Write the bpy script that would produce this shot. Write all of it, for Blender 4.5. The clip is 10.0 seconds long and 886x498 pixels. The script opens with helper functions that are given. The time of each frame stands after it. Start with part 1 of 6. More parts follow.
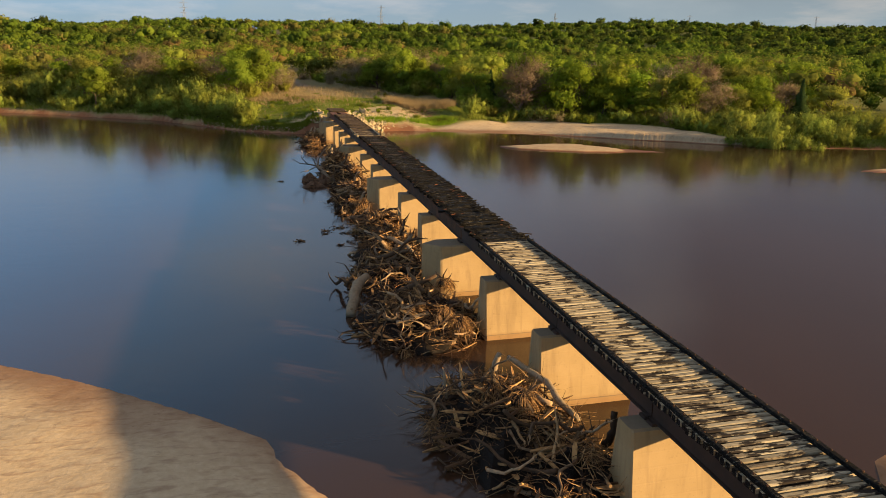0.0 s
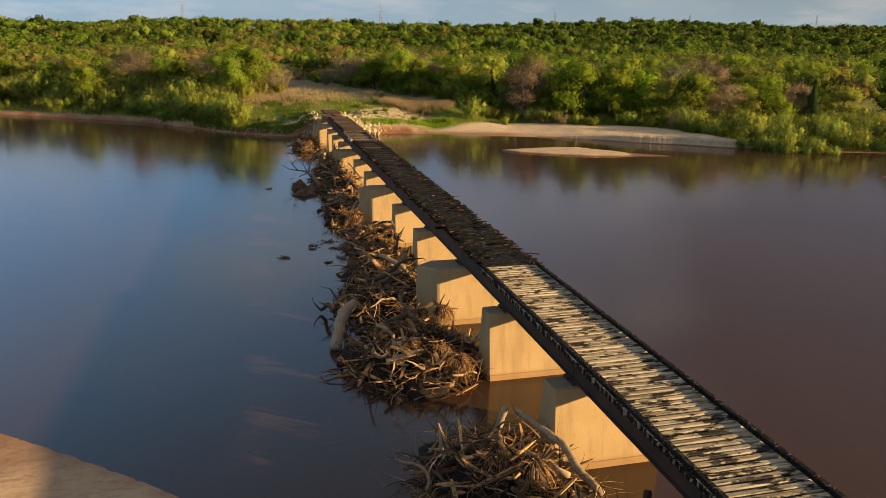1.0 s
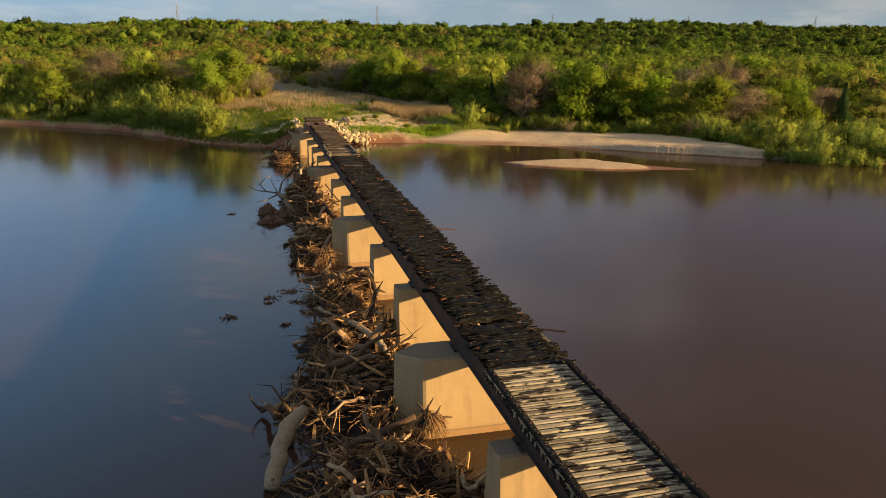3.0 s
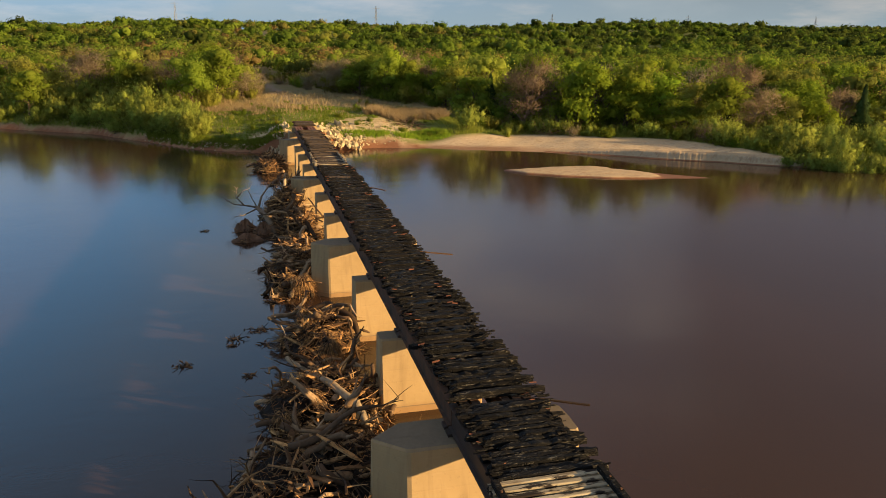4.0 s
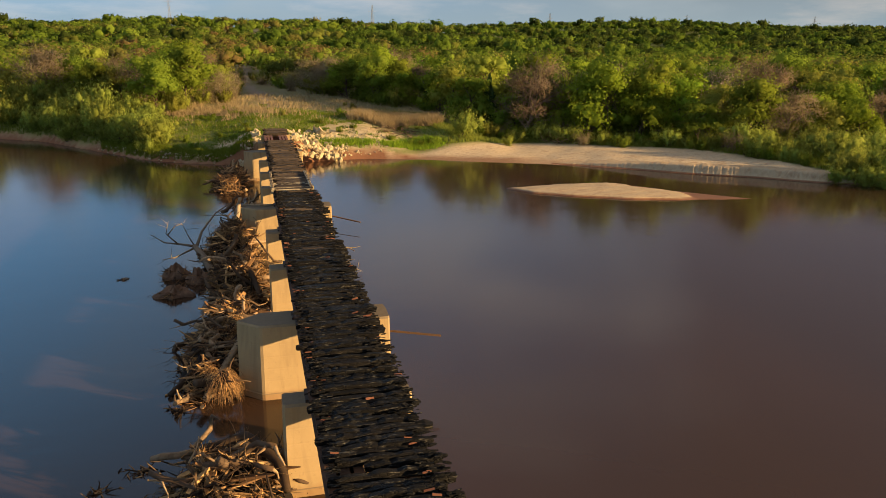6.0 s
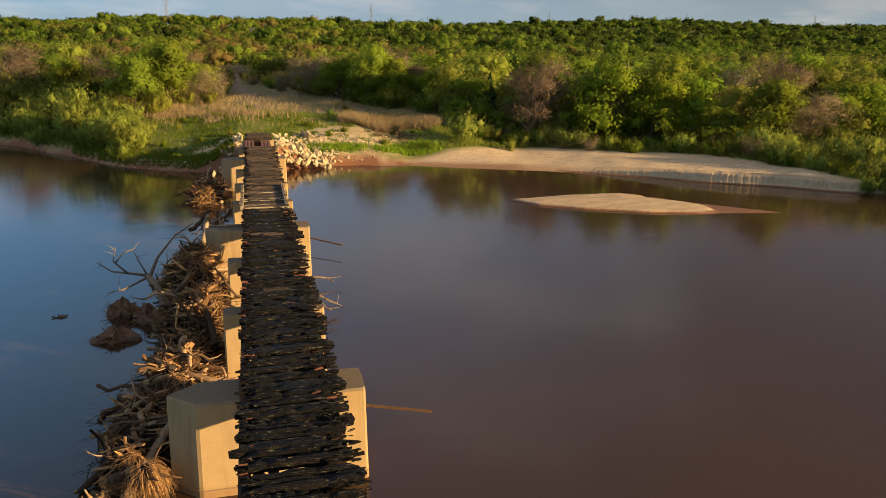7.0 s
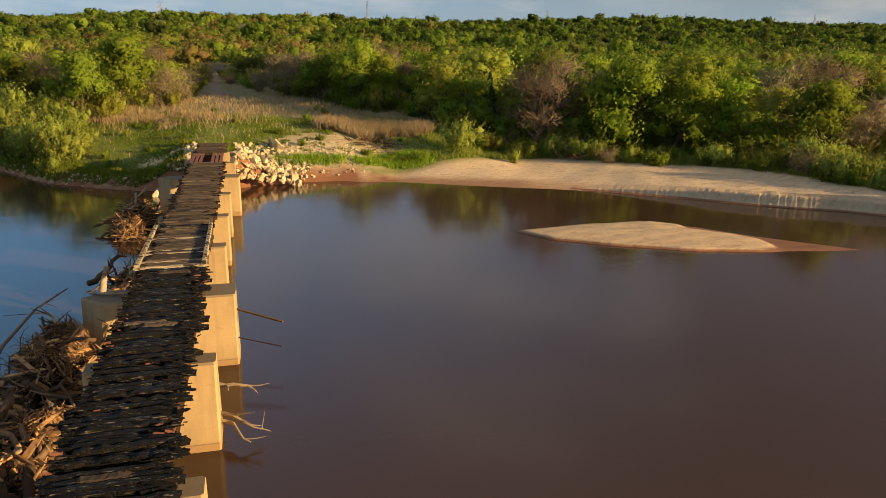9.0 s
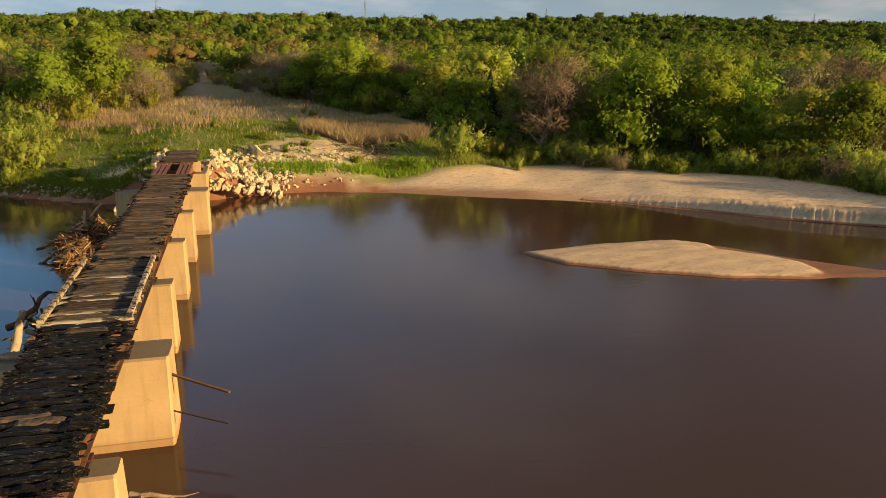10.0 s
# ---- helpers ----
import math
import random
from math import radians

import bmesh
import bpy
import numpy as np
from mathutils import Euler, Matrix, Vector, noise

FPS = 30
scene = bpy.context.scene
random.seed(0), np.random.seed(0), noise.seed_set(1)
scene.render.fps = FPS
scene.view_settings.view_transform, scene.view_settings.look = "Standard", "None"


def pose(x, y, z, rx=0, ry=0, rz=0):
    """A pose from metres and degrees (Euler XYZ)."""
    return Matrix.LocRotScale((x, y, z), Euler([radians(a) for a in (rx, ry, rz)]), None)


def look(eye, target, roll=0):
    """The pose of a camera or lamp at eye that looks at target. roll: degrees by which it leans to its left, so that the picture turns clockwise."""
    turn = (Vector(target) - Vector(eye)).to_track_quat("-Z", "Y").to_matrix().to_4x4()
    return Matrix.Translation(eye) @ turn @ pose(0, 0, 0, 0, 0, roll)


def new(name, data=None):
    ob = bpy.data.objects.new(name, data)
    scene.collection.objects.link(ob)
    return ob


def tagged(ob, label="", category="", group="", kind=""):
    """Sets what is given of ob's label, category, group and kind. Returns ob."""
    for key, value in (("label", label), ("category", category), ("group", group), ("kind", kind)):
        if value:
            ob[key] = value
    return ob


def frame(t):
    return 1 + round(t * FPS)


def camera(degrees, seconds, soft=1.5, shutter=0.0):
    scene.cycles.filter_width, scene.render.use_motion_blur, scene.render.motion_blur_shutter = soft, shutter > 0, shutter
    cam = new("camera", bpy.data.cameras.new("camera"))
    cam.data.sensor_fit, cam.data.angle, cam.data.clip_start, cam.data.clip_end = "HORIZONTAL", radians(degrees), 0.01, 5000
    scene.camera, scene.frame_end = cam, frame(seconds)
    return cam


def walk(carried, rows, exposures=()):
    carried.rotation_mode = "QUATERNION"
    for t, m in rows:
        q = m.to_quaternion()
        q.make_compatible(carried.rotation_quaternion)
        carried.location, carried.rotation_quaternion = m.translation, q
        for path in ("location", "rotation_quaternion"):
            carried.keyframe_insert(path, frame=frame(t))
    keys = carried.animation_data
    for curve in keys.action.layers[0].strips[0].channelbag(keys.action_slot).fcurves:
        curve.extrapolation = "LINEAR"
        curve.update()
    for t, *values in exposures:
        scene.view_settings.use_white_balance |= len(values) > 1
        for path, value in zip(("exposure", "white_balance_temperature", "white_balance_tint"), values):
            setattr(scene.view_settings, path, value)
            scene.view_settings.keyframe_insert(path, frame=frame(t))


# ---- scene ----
cam = camera(62.4, 10.0, soft=0.8)
PATH = [
    (0, (-10.779, -33.998, 14.279), (-10.31, -32.127, 13.75), 0.6),
    (0.5, (-10.152, -31.741, 14.251), (-9.683, -29.871, 13.721), 0.6),
    (1, (-9.458, -29.222, 14.222), (-8.988, -27.351, 13.692), 0.6),
    (1.5, (-8.705, -26.512, 14.192), (-8.234, -24.642, 13.663), 0.6),
    (2, (-7.904, -23.663, 14.161), (-7.431, -21.793, 13.633), 0.6),
    (2.5, (-7.061, -20.709, 14.128), (-6.587, -18.839, 13.601), 0.5),
    (4, (-4.343, -11.399, 14.014), (-3.865, -9.529, 13.489), 0.5),
    (4.5, (-3.39, -8.173, 13.97), (-2.91, -6.304, 13.445), 0.5),
    (5, (-2.418, -4.893, 13.921), (-1.936, -3.025, 13.396), 0.5),
    (5.5, (-1.432, -1.563, 13.868), (-0.948, 0.305, 13.341), 0.5),
    (6, (-0.432, 1.813, 13.808), (0.054, 3.681, 13.281), 0.6),
    (7.5, (2.626, 12.135, 13.589), (3.116, 14.0, 13.059), 0.7),
    (8, (3.657, 15.606, 13.499), (4.15, 17.471, 12.968), 0.8),
    (8.5, (4.692, 19.076, 13.398), (5.186, 20.94, 12.866), 0.8),
    (9, (5.726, 22.538, 13.287), (6.222, 24.401, 12.754), 0.8),
    (9.5, (6.756, 25.993, 13.163), (7.254, 27.855, 12.629), 0.8),
    (10, (7.779, 29.448, 13.025), (8.278, 31.31, 12.491), 0.7),
]
EXPOSURE = [(0.0, 1.45), (10.0, 1.45)]
walk(cam, [(t, look(eye, target, roll)) for t, eye, target, roll in PATH], EXPOSURE)

# ---------------------------------------------------------------- light
SUN = Vector((0.80, -0.56, 0.186)).normalized()       # towards the sun
AZ = math.atan2(SUN.x, SUN.y)
EL = math.asin(SUN.z)
sun = new("sun", bpy.data.lights.new("sun", "SUN"))
sun.data.energy, sun.data.angle, sun.data.color = 5.0, radians(0.8), (1.0, 0.68, 0.33)
sun.matrix_world = look(SUN * 300, (0, 0, 0))

world = bpy.data.worlds.new("world")
scene.world = world
world.use_nodes = True
wn, wl = world.node_tree.nodes, world.node_tree.links
wn.clear()
w_out, w_bg, w_sky = wn.new("ShaderNodeOutputWorld"), wn.new("ShaderNodeBackground"), wn.new("ShaderNodeTexSky")
w_sky.sky_type, w_sky.sun_disc = "NISHITA", False
w_sky.sun_elevation, w_sky.sun_rotation = EL, AZ
w_sky.dust_density, w_sky.ozone_density = 0.8, 3.0
w_co, w_map, w_noise, w_ramp = wn.new("ShaderNodeTexCoord"), wn.new("ShaderNodeMapping"), wn.new("ShaderNodeTexNoise"), wn.new("ShaderNodeValToRGB")
w_map.inputs["Scale"].default_value = (1.0, 1.0, 3.4)
w_map.inputs["Location"].default_value = (0.35, 0.0, 0.2)
w_noise.inputs["Scale"].default_value, w_noise.inputs["Detail"].default_value = 2.6, 6.0
w_noise.inputs["Roughness"].default_value = 0.55
w_ramp.color_ramp.elements[0].position, w_ramp.color_ramp.elements[1].position = 0.47, 0.70
w_xyz, w_haze = wn.new("ShaderNodeSeparateXYZ"), wn.new("ShaderNodeValToRGB")
w_haze.color_ramp.elements[0].position, w_haze.color_ramp.elements[0].color = 0.40, (0.90, 0.90, 0.90, 1)
w_haze.color_ramp.elements[1].position, w_haze.color_ramp.elements[1].color = 0.72, (0.08, 0.08, 0.08, 1)
w_bias, w_more = wn.new("ShaderNodeMath"), wn.new("ShaderNodeMath")
w_bias.operation, w_more.operation = "MULTIPLY_ADD", "MULTIPLY"
w_bias.inputs[1].default_value = -0.07          # thinner cloud towards the sun
w_more.inputs[1].default_value = 0.8
w_mix1, w_mix2 = wn.new("ShaderNodeMix"), wn.new("ShaderNodeMix")
w_mix1.data_type = w_mix2.data_type = "RGBA"
w_side, w_hazecol = wn.new("ShaderNodeMapRange"), wn.new("ShaderNodeMix")
w_hazecol.data_type = "RGBA"
w_side.inputs["From Min"].default_value, w_side.inputs["From Max"].default_value = -0.35, 0.55
w_hazecol.inputs["A"].default_value, w_hazecol.inputs["B"].default_value = (2.00, 5.30, 9.40, 1), (1.32, 1.52, 2.05, 1)
wl.new(w_xyz.outputs["X"], w_side.inputs["Value"])
wl.new(w_side.outputs[0], w_hazecol.inputs["Factor"])
wl.new(w_hazecol.outputs["Result"], w_mix1.inputs["B"])
w_mix2.inputs["B"].default_value = (5.4, 5.2, 5.0, 1)
wl.new(w_co.outputs["Generated"], w_map.inputs["Vector"])
wl.new(w_co.outputs["Generated"], w_xyz.inputs[0])
wl.new(w_map.outputs[0], w_noise.inputs["Vector"])
wl.new(w_xyz.outputs["X"], w_bias.inputs[0])
wl.new(w_noise.outputs[0], w_bias.inputs[2])
wl.new(w_bias.outputs[0], w_ramp.inputs[0])
wl.new(w_ramp.outputs[0], w_more.inputs[0])
wl.new(w_xyz.outputs["Z"], w_haze.inputs[0])
wl.new(w_haze.outputs[0], w_mix1.inputs["Factor"])
w_fill = wn.new("ShaderNodeMix")                # warm grey added to the unseen upper sky to neutralise the fill light
w_fill.data_type = "RGBA"
w_fill.inputs["Factor"].default_value = 0.75
w_fill.inputs["B"].default_value = (3.1, 2.5, 2.15, 1)
wl.new(w_sky.outputs[0], w_fill.inputs["A"])
wl.new(w_fill.outputs["Result"], w_mix1.inputs["A"])
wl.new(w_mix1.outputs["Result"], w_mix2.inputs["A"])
wl.new(w_more.outputs[0], w_mix2.inputs["Factor"])
w_low, w_mix3 = wn.new("ShaderNodeValToRGB"), wn.new("ShaderNodeMix")      # pale haze along the horizon
w_low.color_ramp.elements[0].position, w_low.color_ramp.elements[0].color = 0.03, (0.85, 0.85, 0.85, 1)
w_low.color_ramp.elements[1].position, w_low.color_ramp.elements[1].color = 0.17, (0, 0, 0, 1)
w_mix3.data_type = "RGBA"
# low bands of lit cloud over the hills
w_map2, w_band, w_bandramp, w_mix4 = wn.new("ShaderNodeMapping"), wn.new("ShaderNodeTexNoise"), wn.new("ShaderNodeValToRGB"), wn.new("ShaderNodeMix")
w_map2.inputs["Scale"].default_value = (1.0, 1.0, 5.0)
w_map2.inputs["Location"].default_value = (0.9, 0.4, 0.1)
w_band.inputs["Scale"].default_value, w_band.inputs["Detail"].default_value, w_band.inputs["Roughness"].default_value = 4.2, 6.0, 0.6
w_bandramp.color_ramp.elements[0].position, w_bandramp.color_ramp.elements[1].position = 0.48, 0.68
w_mix4.data_type = "RGBA"
w_mix4.inputs["A"].default_value, w_mix4.inputs["B"].default_value = (2.6, 3.3, 3.6, 1), (4.7, 4.6, 4.3, 1)
wl.new(w_co.outputs["Generated"], w_map2.inputs["Vector"])
wl.new(w_map2.outputs[0], w_band.inputs["Vector"])
wl.new(w_band.outputs[0], w_bandramp.inputs[0])
wl.new(w_bandramp.outputs[0], w_mix4.inputs["Factor"])
wl.new(w_mix4.outputs["Result"], w_mix3.inputs["B"])
wl.new(w_xyz.outputs["Z"], w_low.inputs[0])
wl.new(w_low.outputs[0], w_mix3.inputs["Factor"])
wl.new(w_mix2.outputs["Result"], w_mix3.inputs["A"])
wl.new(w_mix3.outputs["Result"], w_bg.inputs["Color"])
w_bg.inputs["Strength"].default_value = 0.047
wl.new(w_bg.outputs[0], w_out.inputs[0])

rnd = random.Random(11)

# ---------------------------------------------------------------- materials


class Nodes:
    """A small helper to write node materials."""

    def __init__(self, name):
        self.mat = bpy.data.materials.new(name)
        self.mat.use_nodes = True
        self.n, self.l = self.mat.node_tree.nodes, self.mat.node_tree.links
        self.bsdf, self.out = self.n["Principled BSDF"], self.n["Material Output"]
        self.co = None

    def put(self, kind, **values):
        node = self.n.new(kind)
        for key, value in values.items():
            self.set(node.inputs[key.replace("_", " ")], value)
        return node

    def set(self, socket, value):
        if isinstance(value, bpy.types.NodeSocket):
            self.l.new(value, socket)
        else:
            socket.default_value = value

    def coords(self, scale=(1, 1, 1), space="Object"):
        if self.co is None:
            self.co = self.n.new("ShaderNodeTexCoord")
            self.geo = self.n.new("ShaderNodeNewGeometry")
        m = self.n.new("ShaderNodeMapping")
        m.inputs["Scale"].default_value = scale
        self.l.new(self.geo.outputs["Position"] if space == "World" else self.co.outputs["Object"], m.inputs[0])
        return m.outputs[0]

    def noise(self, scale, detail=4.0, rough=0.55, stretch=(1, 1, 1), space="World", warp=0.0):
        return self.put("ShaderNodeTexNoise", Vector=self.coords(stretch, space), Scale=scale, Detail=detail, Roughness=rough, Distortion=warp).outputs[0]

    def ramp(self, fac, *stops):
        r = self.n.new("ShaderNodeValToRGB")
        e = r.color_ramp.elements
        while len(e) < len(stops):
            e.new(0.5)
        for k, (pos, col) in enumerate(stops):
            e[k].position = pos
            e[k].color = (*col, 1) if isinstance(col, tuple) else (col, col, col, 1)
        self.l.new(fac, r.inputs[0])
        return r.outputs[0]

    def mix(self, fac, a, b, mode="MIX"):
        m = self.n.new("ShaderNodeMix")
        m.data_type, m.blend_type = "RGBA", mode
        self.set(m.inputs["Factor"], fac)
        for key, value in (("A", a), ("B", b)):
            self.set(m.inputs[key], (*value, 1) if isinstance(value, tuple) else value)
        return m.outputs["Result"]

    def math(self, op, a, b=0.0):
        m = self.n.new("ShaderNodeMath")
        m.operation = op
        self.set(m.inputs[0], a)
        self.set(m.inputs[1], b)
        return m.outputs[0]

    def bump(self, height, strength, distance):
        b = self.put("ShaderNodeBump", Height=height, Strength=strength, Distance=distance)
        self.normal = b.outputs[0]
        self.l.new(self.normal, self.bsdf.inputs["Normal"])

    def finish(self, colour, rough, spec=0.3, metal=0.0):
        self.set(self.bsdf.inputs["Base Color"], (*colour, 1) if isinstance(colour, tuple) else colour)
        self.set(self.bsdf.inputs["Roughness"], rough)
        self.bsdf.inputs["Specular IOR Level"].default_value = spec
        self.bsdf.inputs["Metallic"].default_value = metal
        return self.mat


def mat_water():
    k = Nodes("muddy_river_water")
    big = k.noise(0.05, 3, 0.5, (1.0, 0.55, 1))
    col = k.ramp(big, (0.3, (0.036, 0.0195, 0.011)), (0.7, (0.049, 0.026, 0.015)))
    swirl = k.noise(0.30, 3, 0.55, (0.7, 1.0, 1), warp=0.5)
    fine = k.noise(2.4, 4, 0.6, (0.45, 1.0, 1), warp=0.4)
    calm = k.ramp(k.noise(0.035, 2, 0.5, (1.0, 0.35, 1)), (0.42, 0.12), (0.62, 1.0))
    h = k.math("ADD", k.math("MULTIPLY", swirl, 0.55), k.math("MULTIPLY", k.math("MULTIPLY", fine, calm), 0.30))
    k.bump(h, 0.26, 0.09)
    m = k.finish(col, 0.11, 0.68)
    k.bsdf.inputs["IOR"].default_value = 1.33
    return m


def mat_ground():
    k = Nodes("river_bank_ground")
    zone = k.n.new("ShaderNodeAttribute")
    zone.attribute_name = "zone"
    sep = k.n.new("ShaderNodeSeparateColor")
    k.l.new(zone.outputs["Color"], sep.inputs[0])
    n1, n2, n3 = k.noise(0.25, 5, 0.6), k.noise(3.0, 5, 0.65), k.noise(0.9, 3, 0.5, (1, 3.0, 1), warp=0.8)
    sand = k.mix(k.ramp(n2, (0.35, 0.0), (0.7, 1.0)), (0.460, 0.345, 0.212), (0.560, 0.432, 0.280))
    sand = k.mix(k.ramp(n3, (0.52, 0.0), (0.70, 0.55)), sand, (0.262, 0.165, 0.105))
    sand = k.mix(k.ramp(k.noise(1.7, 6, 0.75), (0.60, 0.0), (0.72, 0.6)), sand, (0.190, 0.122, 0.080))
    mud = k.mix(n2, (0.135, 0.058, 0.029), (0.240, 0.115, 0.060))
    grass = k.mix(k.ramp(n1, (0.35, 0.0), (0.65, 1.0)), (0.085, 0.130, 0.018), (0.150, 0.165, 0.042))
    grass = k.mix(k.ramp(n2, (0.42, 0.0), (0.72, 0.75)), grass, (0.215, 0.160, 0.080))
    col = k.mix(sep.outputs["Green"], sand, grass)
    col = k.mix(sep.outputs["Red"], col, mud)
    dry = k.mix(n1, (0.150, 0.115, 0.062), (0.225, 0.172, 0.095))
    col = k.mix(k.math("SUBTRACT", 1.0, zone.outputs["Alpha"]), col, dry)
    track = k.mix(n2, (0.180, 0.135, 0.098), (0.270, 0.217, 0.165))
    col = k.mix(sep.outputs["Blue"], col, track)
    k.bump(k.math("ADD", n2, k.math("MULTIPLY", n3, 0.8)), 0.4, 0.06)
    return k.finish(col, 0.92, 0.15)


def mat_sand():
    k = Nodes("pale_river_sand")
    n2, n3 = k.noise(4.0, 5, 0.65), k.noise(0.8, 4, 0.55, (1, 2.6, 1), warp=1.0)
    spots = k.noise(9.0, 2, 0.5)
    col = k.mix(k.ramp(n2, (0.3, 0.0), (0.7, 1.0)), (0.385, 0.280, 0.165), (0.460, 0.345, 0.215))
    col = k.mix(k.ramp(n3, (0.5, 0.0), (0.7, 0.6)), col, (0.255, 0.150, 0.090))
    z = k.n.new("ShaderNodeSeparateXYZ")
    k.l.new(k.coords((1, 1, 1), "World"), z.inputs[0])
    wet = k.ramp(k.math("ADD", k.math("ADD", z.outputs["Z"], 0.3), k.math("MULTIPLY", n3, 0.10)), (0.13, 1.0), (0.22, 0.0))
    col = k.mix(wet, col, (0.180, 0.086, 0.046))
    rough = k.ramp(wet, (0.0, 0.95), (1.0, 0.55))
    k.bump(k.math("ADD", k.math("MULTIPLY", n2, 0.5), k.math("ADD", n3, k.ramp(spots, (0.3, 0.0), (0.4, 0.4)))), 0.22, 0.04)
    return k.finish(col, rough, 0.2)


def mat_concrete(name, a, b):
    k = Nodes(name)
    n1, n2, n3 = k.noise(0.7, 4, 0.6), k.noise(7.0, 5, 0.65), k.noise(2.2, 4, 0.55, (1, 1, 0.10), warp=0.4)
    col = k.mix(k.ramp(n1, (0.3, 0.0), (0.7, 1.0)), a, b)
    col = k.mix(k.ramp(n3, (0.50, 0.0), (0.74, 0.55)), col, (0.173, 0.116, 0.064))
    col = k.mix(k.ramp(n2, (0.58, 0.0), (0.78, 0.35)), col, (0.128, 0.090, 0.056))
    wave = k.put("ShaderNodeTexWave", Vector=k.coords((0, 0, 1), "World"), Scale=0.62, Distortion=0.5, Detail=1.0)
    wave.bands_direction = "Z"
    board = k.ramp(wave.outputs["Fac"], (0.0, 0.0), (0.05, 1.0))
    z = k.n.new("ShaderNodeSeparateXYZ")
    k.l.new(k.coords((1, 1, 1), "World"), z.inputs[0])
    tide = k.ramp(k.math("ADD", z.outputs["Z"], k.math("MULTIPLY", n3, 0.25)), (0.03, 1.0), (0.24, 0.0))
    col = k.mix(k.math("MULTIPLY", tide, 0.55), col, (0.225, 0.124, 0.056))
    # upward faces coloured darker grey, standing in for the deck's shade on pier tops
    up = k.n.new("ShaderNodeSeparateXYZ")
    k.l.new(k.geo.outputs["Normal"], up.inputs[0])
    level = k.ramp(up.outputs["Z"], (0.6, 0.0), (0.9, 0.85))
    col = k.mix(level, col, k.mix(n2, (0.083, 0.071, 0.056), (0.165, 0.139, 0.105)))
    k.bump(k.math("ADD", n2, k.math("MULTIPLY", board, 0.5)), 0.35, 0.012)
    return k.finish(col, 0.88, 0.2)


def mat_old_wood():
    k = Nodes("weathered_tie_wood")
    info = k.n.new("ShaderNodeObjectInfo")
    g1, g2 = k.noise(9.0, 5, 0.65, (0.10, 1, 1)), k.noise(3.4, 5, 0.65, (0.35, 1, 1))
    col = k.mix(info.outputs["Random"], (0.270, 0.224, 0.146), (0.395, 0.338, 0.234))
    col = k.mix(k.ramp(g1, (0.46, 0.0), (0.64, 0.8)), col, (0.100, 0.070, 0.042))
    col = k.mix(k.ramp(g2, (0.51, 0.0), (0.57, 1.0)), col, (0.022, 0.016, 0.012))
    k.bump(k.math("ADD", g1, g2), 0.7, 0.02)
    return k.finish(col, 0.9, 0.2)


def mat_char(name, ash_glints):
    k = Nodes(name)
    info = k.n.new("ShaderNodeObjectInfo")
    vor = k.put("ShaderNodeTexVoronoi", Vector=k.coords((0.35, 1, 1), "World"), Scale=14.0)
    vor.feature = "DISTANCE_TO_EDGE"
    g1, g2 = k.noise(15.0, 5, 0.7, (0.22, 1, 1)), k.noise(1.3, 4, 0.6, (0.6, 1, 1))
    col = k.mix(info.outputs["Random"], (0.0025, 0.0025, 0.0025), (0.006, 0.005, 0.0045))
    # grey flecks: ash, together with the char's glints painted into the colour
    col = k.mix(k.ramp(g1, (0.57, 0.0), (0.66, min(1.0, ash_glints * 1.2))), col, (0.125, 0.115, 0.092))
    col = k.mix(k.ramp(g2, (0.64, 0.0), (0.70, 0.5)), col, (0.020, 0.015, 0.011))
    k.bump(k.math("ADD", k.math("MULTIPLY", k.ramp(vor.outputs["Distance"], (0.0, 0.0), (0.12, 1.0)), 0.8), g1), 0.8, 0.025)
    return k.finish(col, k.ramp(g2, (0.35, 0.55), (0.65, 0.95)), 0.13)


def mat_scorched():
    k = Nodes("scorched_brown_wood")
    info = k.n.new("ShaderNodeObjectInfo")
    g1, g2 = k.noise(11.0, 5, 0.68, (0.12, 1, 1)), k.noise(1.1, 4, 0.6, (0.7, 1, 1))
    col = k.mix(info.outputs["Random"], (0.030, 0.021, 0.014), (0.078, 0.056, 0.038))
    col = k.mix(k.ramp(g1, (0.56, 0.0), (0.72, 0.7)), col, (0.150, 0.120, 0.085))
    col = k.mix(k.ramp(g2, (0.52, 0.0), (0.64, 0.85)), col, (0.010, 0.008, 0.007))
    k.bump(k.math("ADD", g1, g2), 0.7, 0.02)
    return k.finish(col, 0.88, 0.15)


def mat_steel(name, a, b, rough):
    k = Nodes(name)
    n1, n2 = k.noise(1.2, 5, 0.65), k.noise(12.0, 4, 0.6)
    col = k.mix(k.ramp(n1, (0.35, 0.0), (0.65, 1.0)), a, b)
    col = k.mix(k.ramp(n2, (0.5, 0.0), (0.8, 0.5)), col, (0.038, 0.019, 0.011))
    k.bump(n2, 0.3, 0.006)
    return k.finish(col, rough, 0.35)


def mat_drift(name, pale, dark):
    k = Nodes(name)
    geo = k.n.new("ShaderNodeNewGeometry")
    g1, g2 = k.noise(6.0, 4, 0.6), k.noise(24.0, 4, 0.6, (1, 1, 0.3))
    # few pale pieces, many dark: the heaps' sun-and-shade contrast put into colour
    col = k.mix(k.ramp(geo.outputs["Random Per Island"], (0.0, 0.0), (0.20, 0.28), (0.60, 1.0)), pale, dark)
    col = k.mix(k.ramp(g1, (0.45, 0.0), (0.75, 0.7)), col, tuple(0.45 * c for c in dark))
    k.bump(g2, 0.6, 0.015)
    return k.finish(col, 0.85, 0.2)


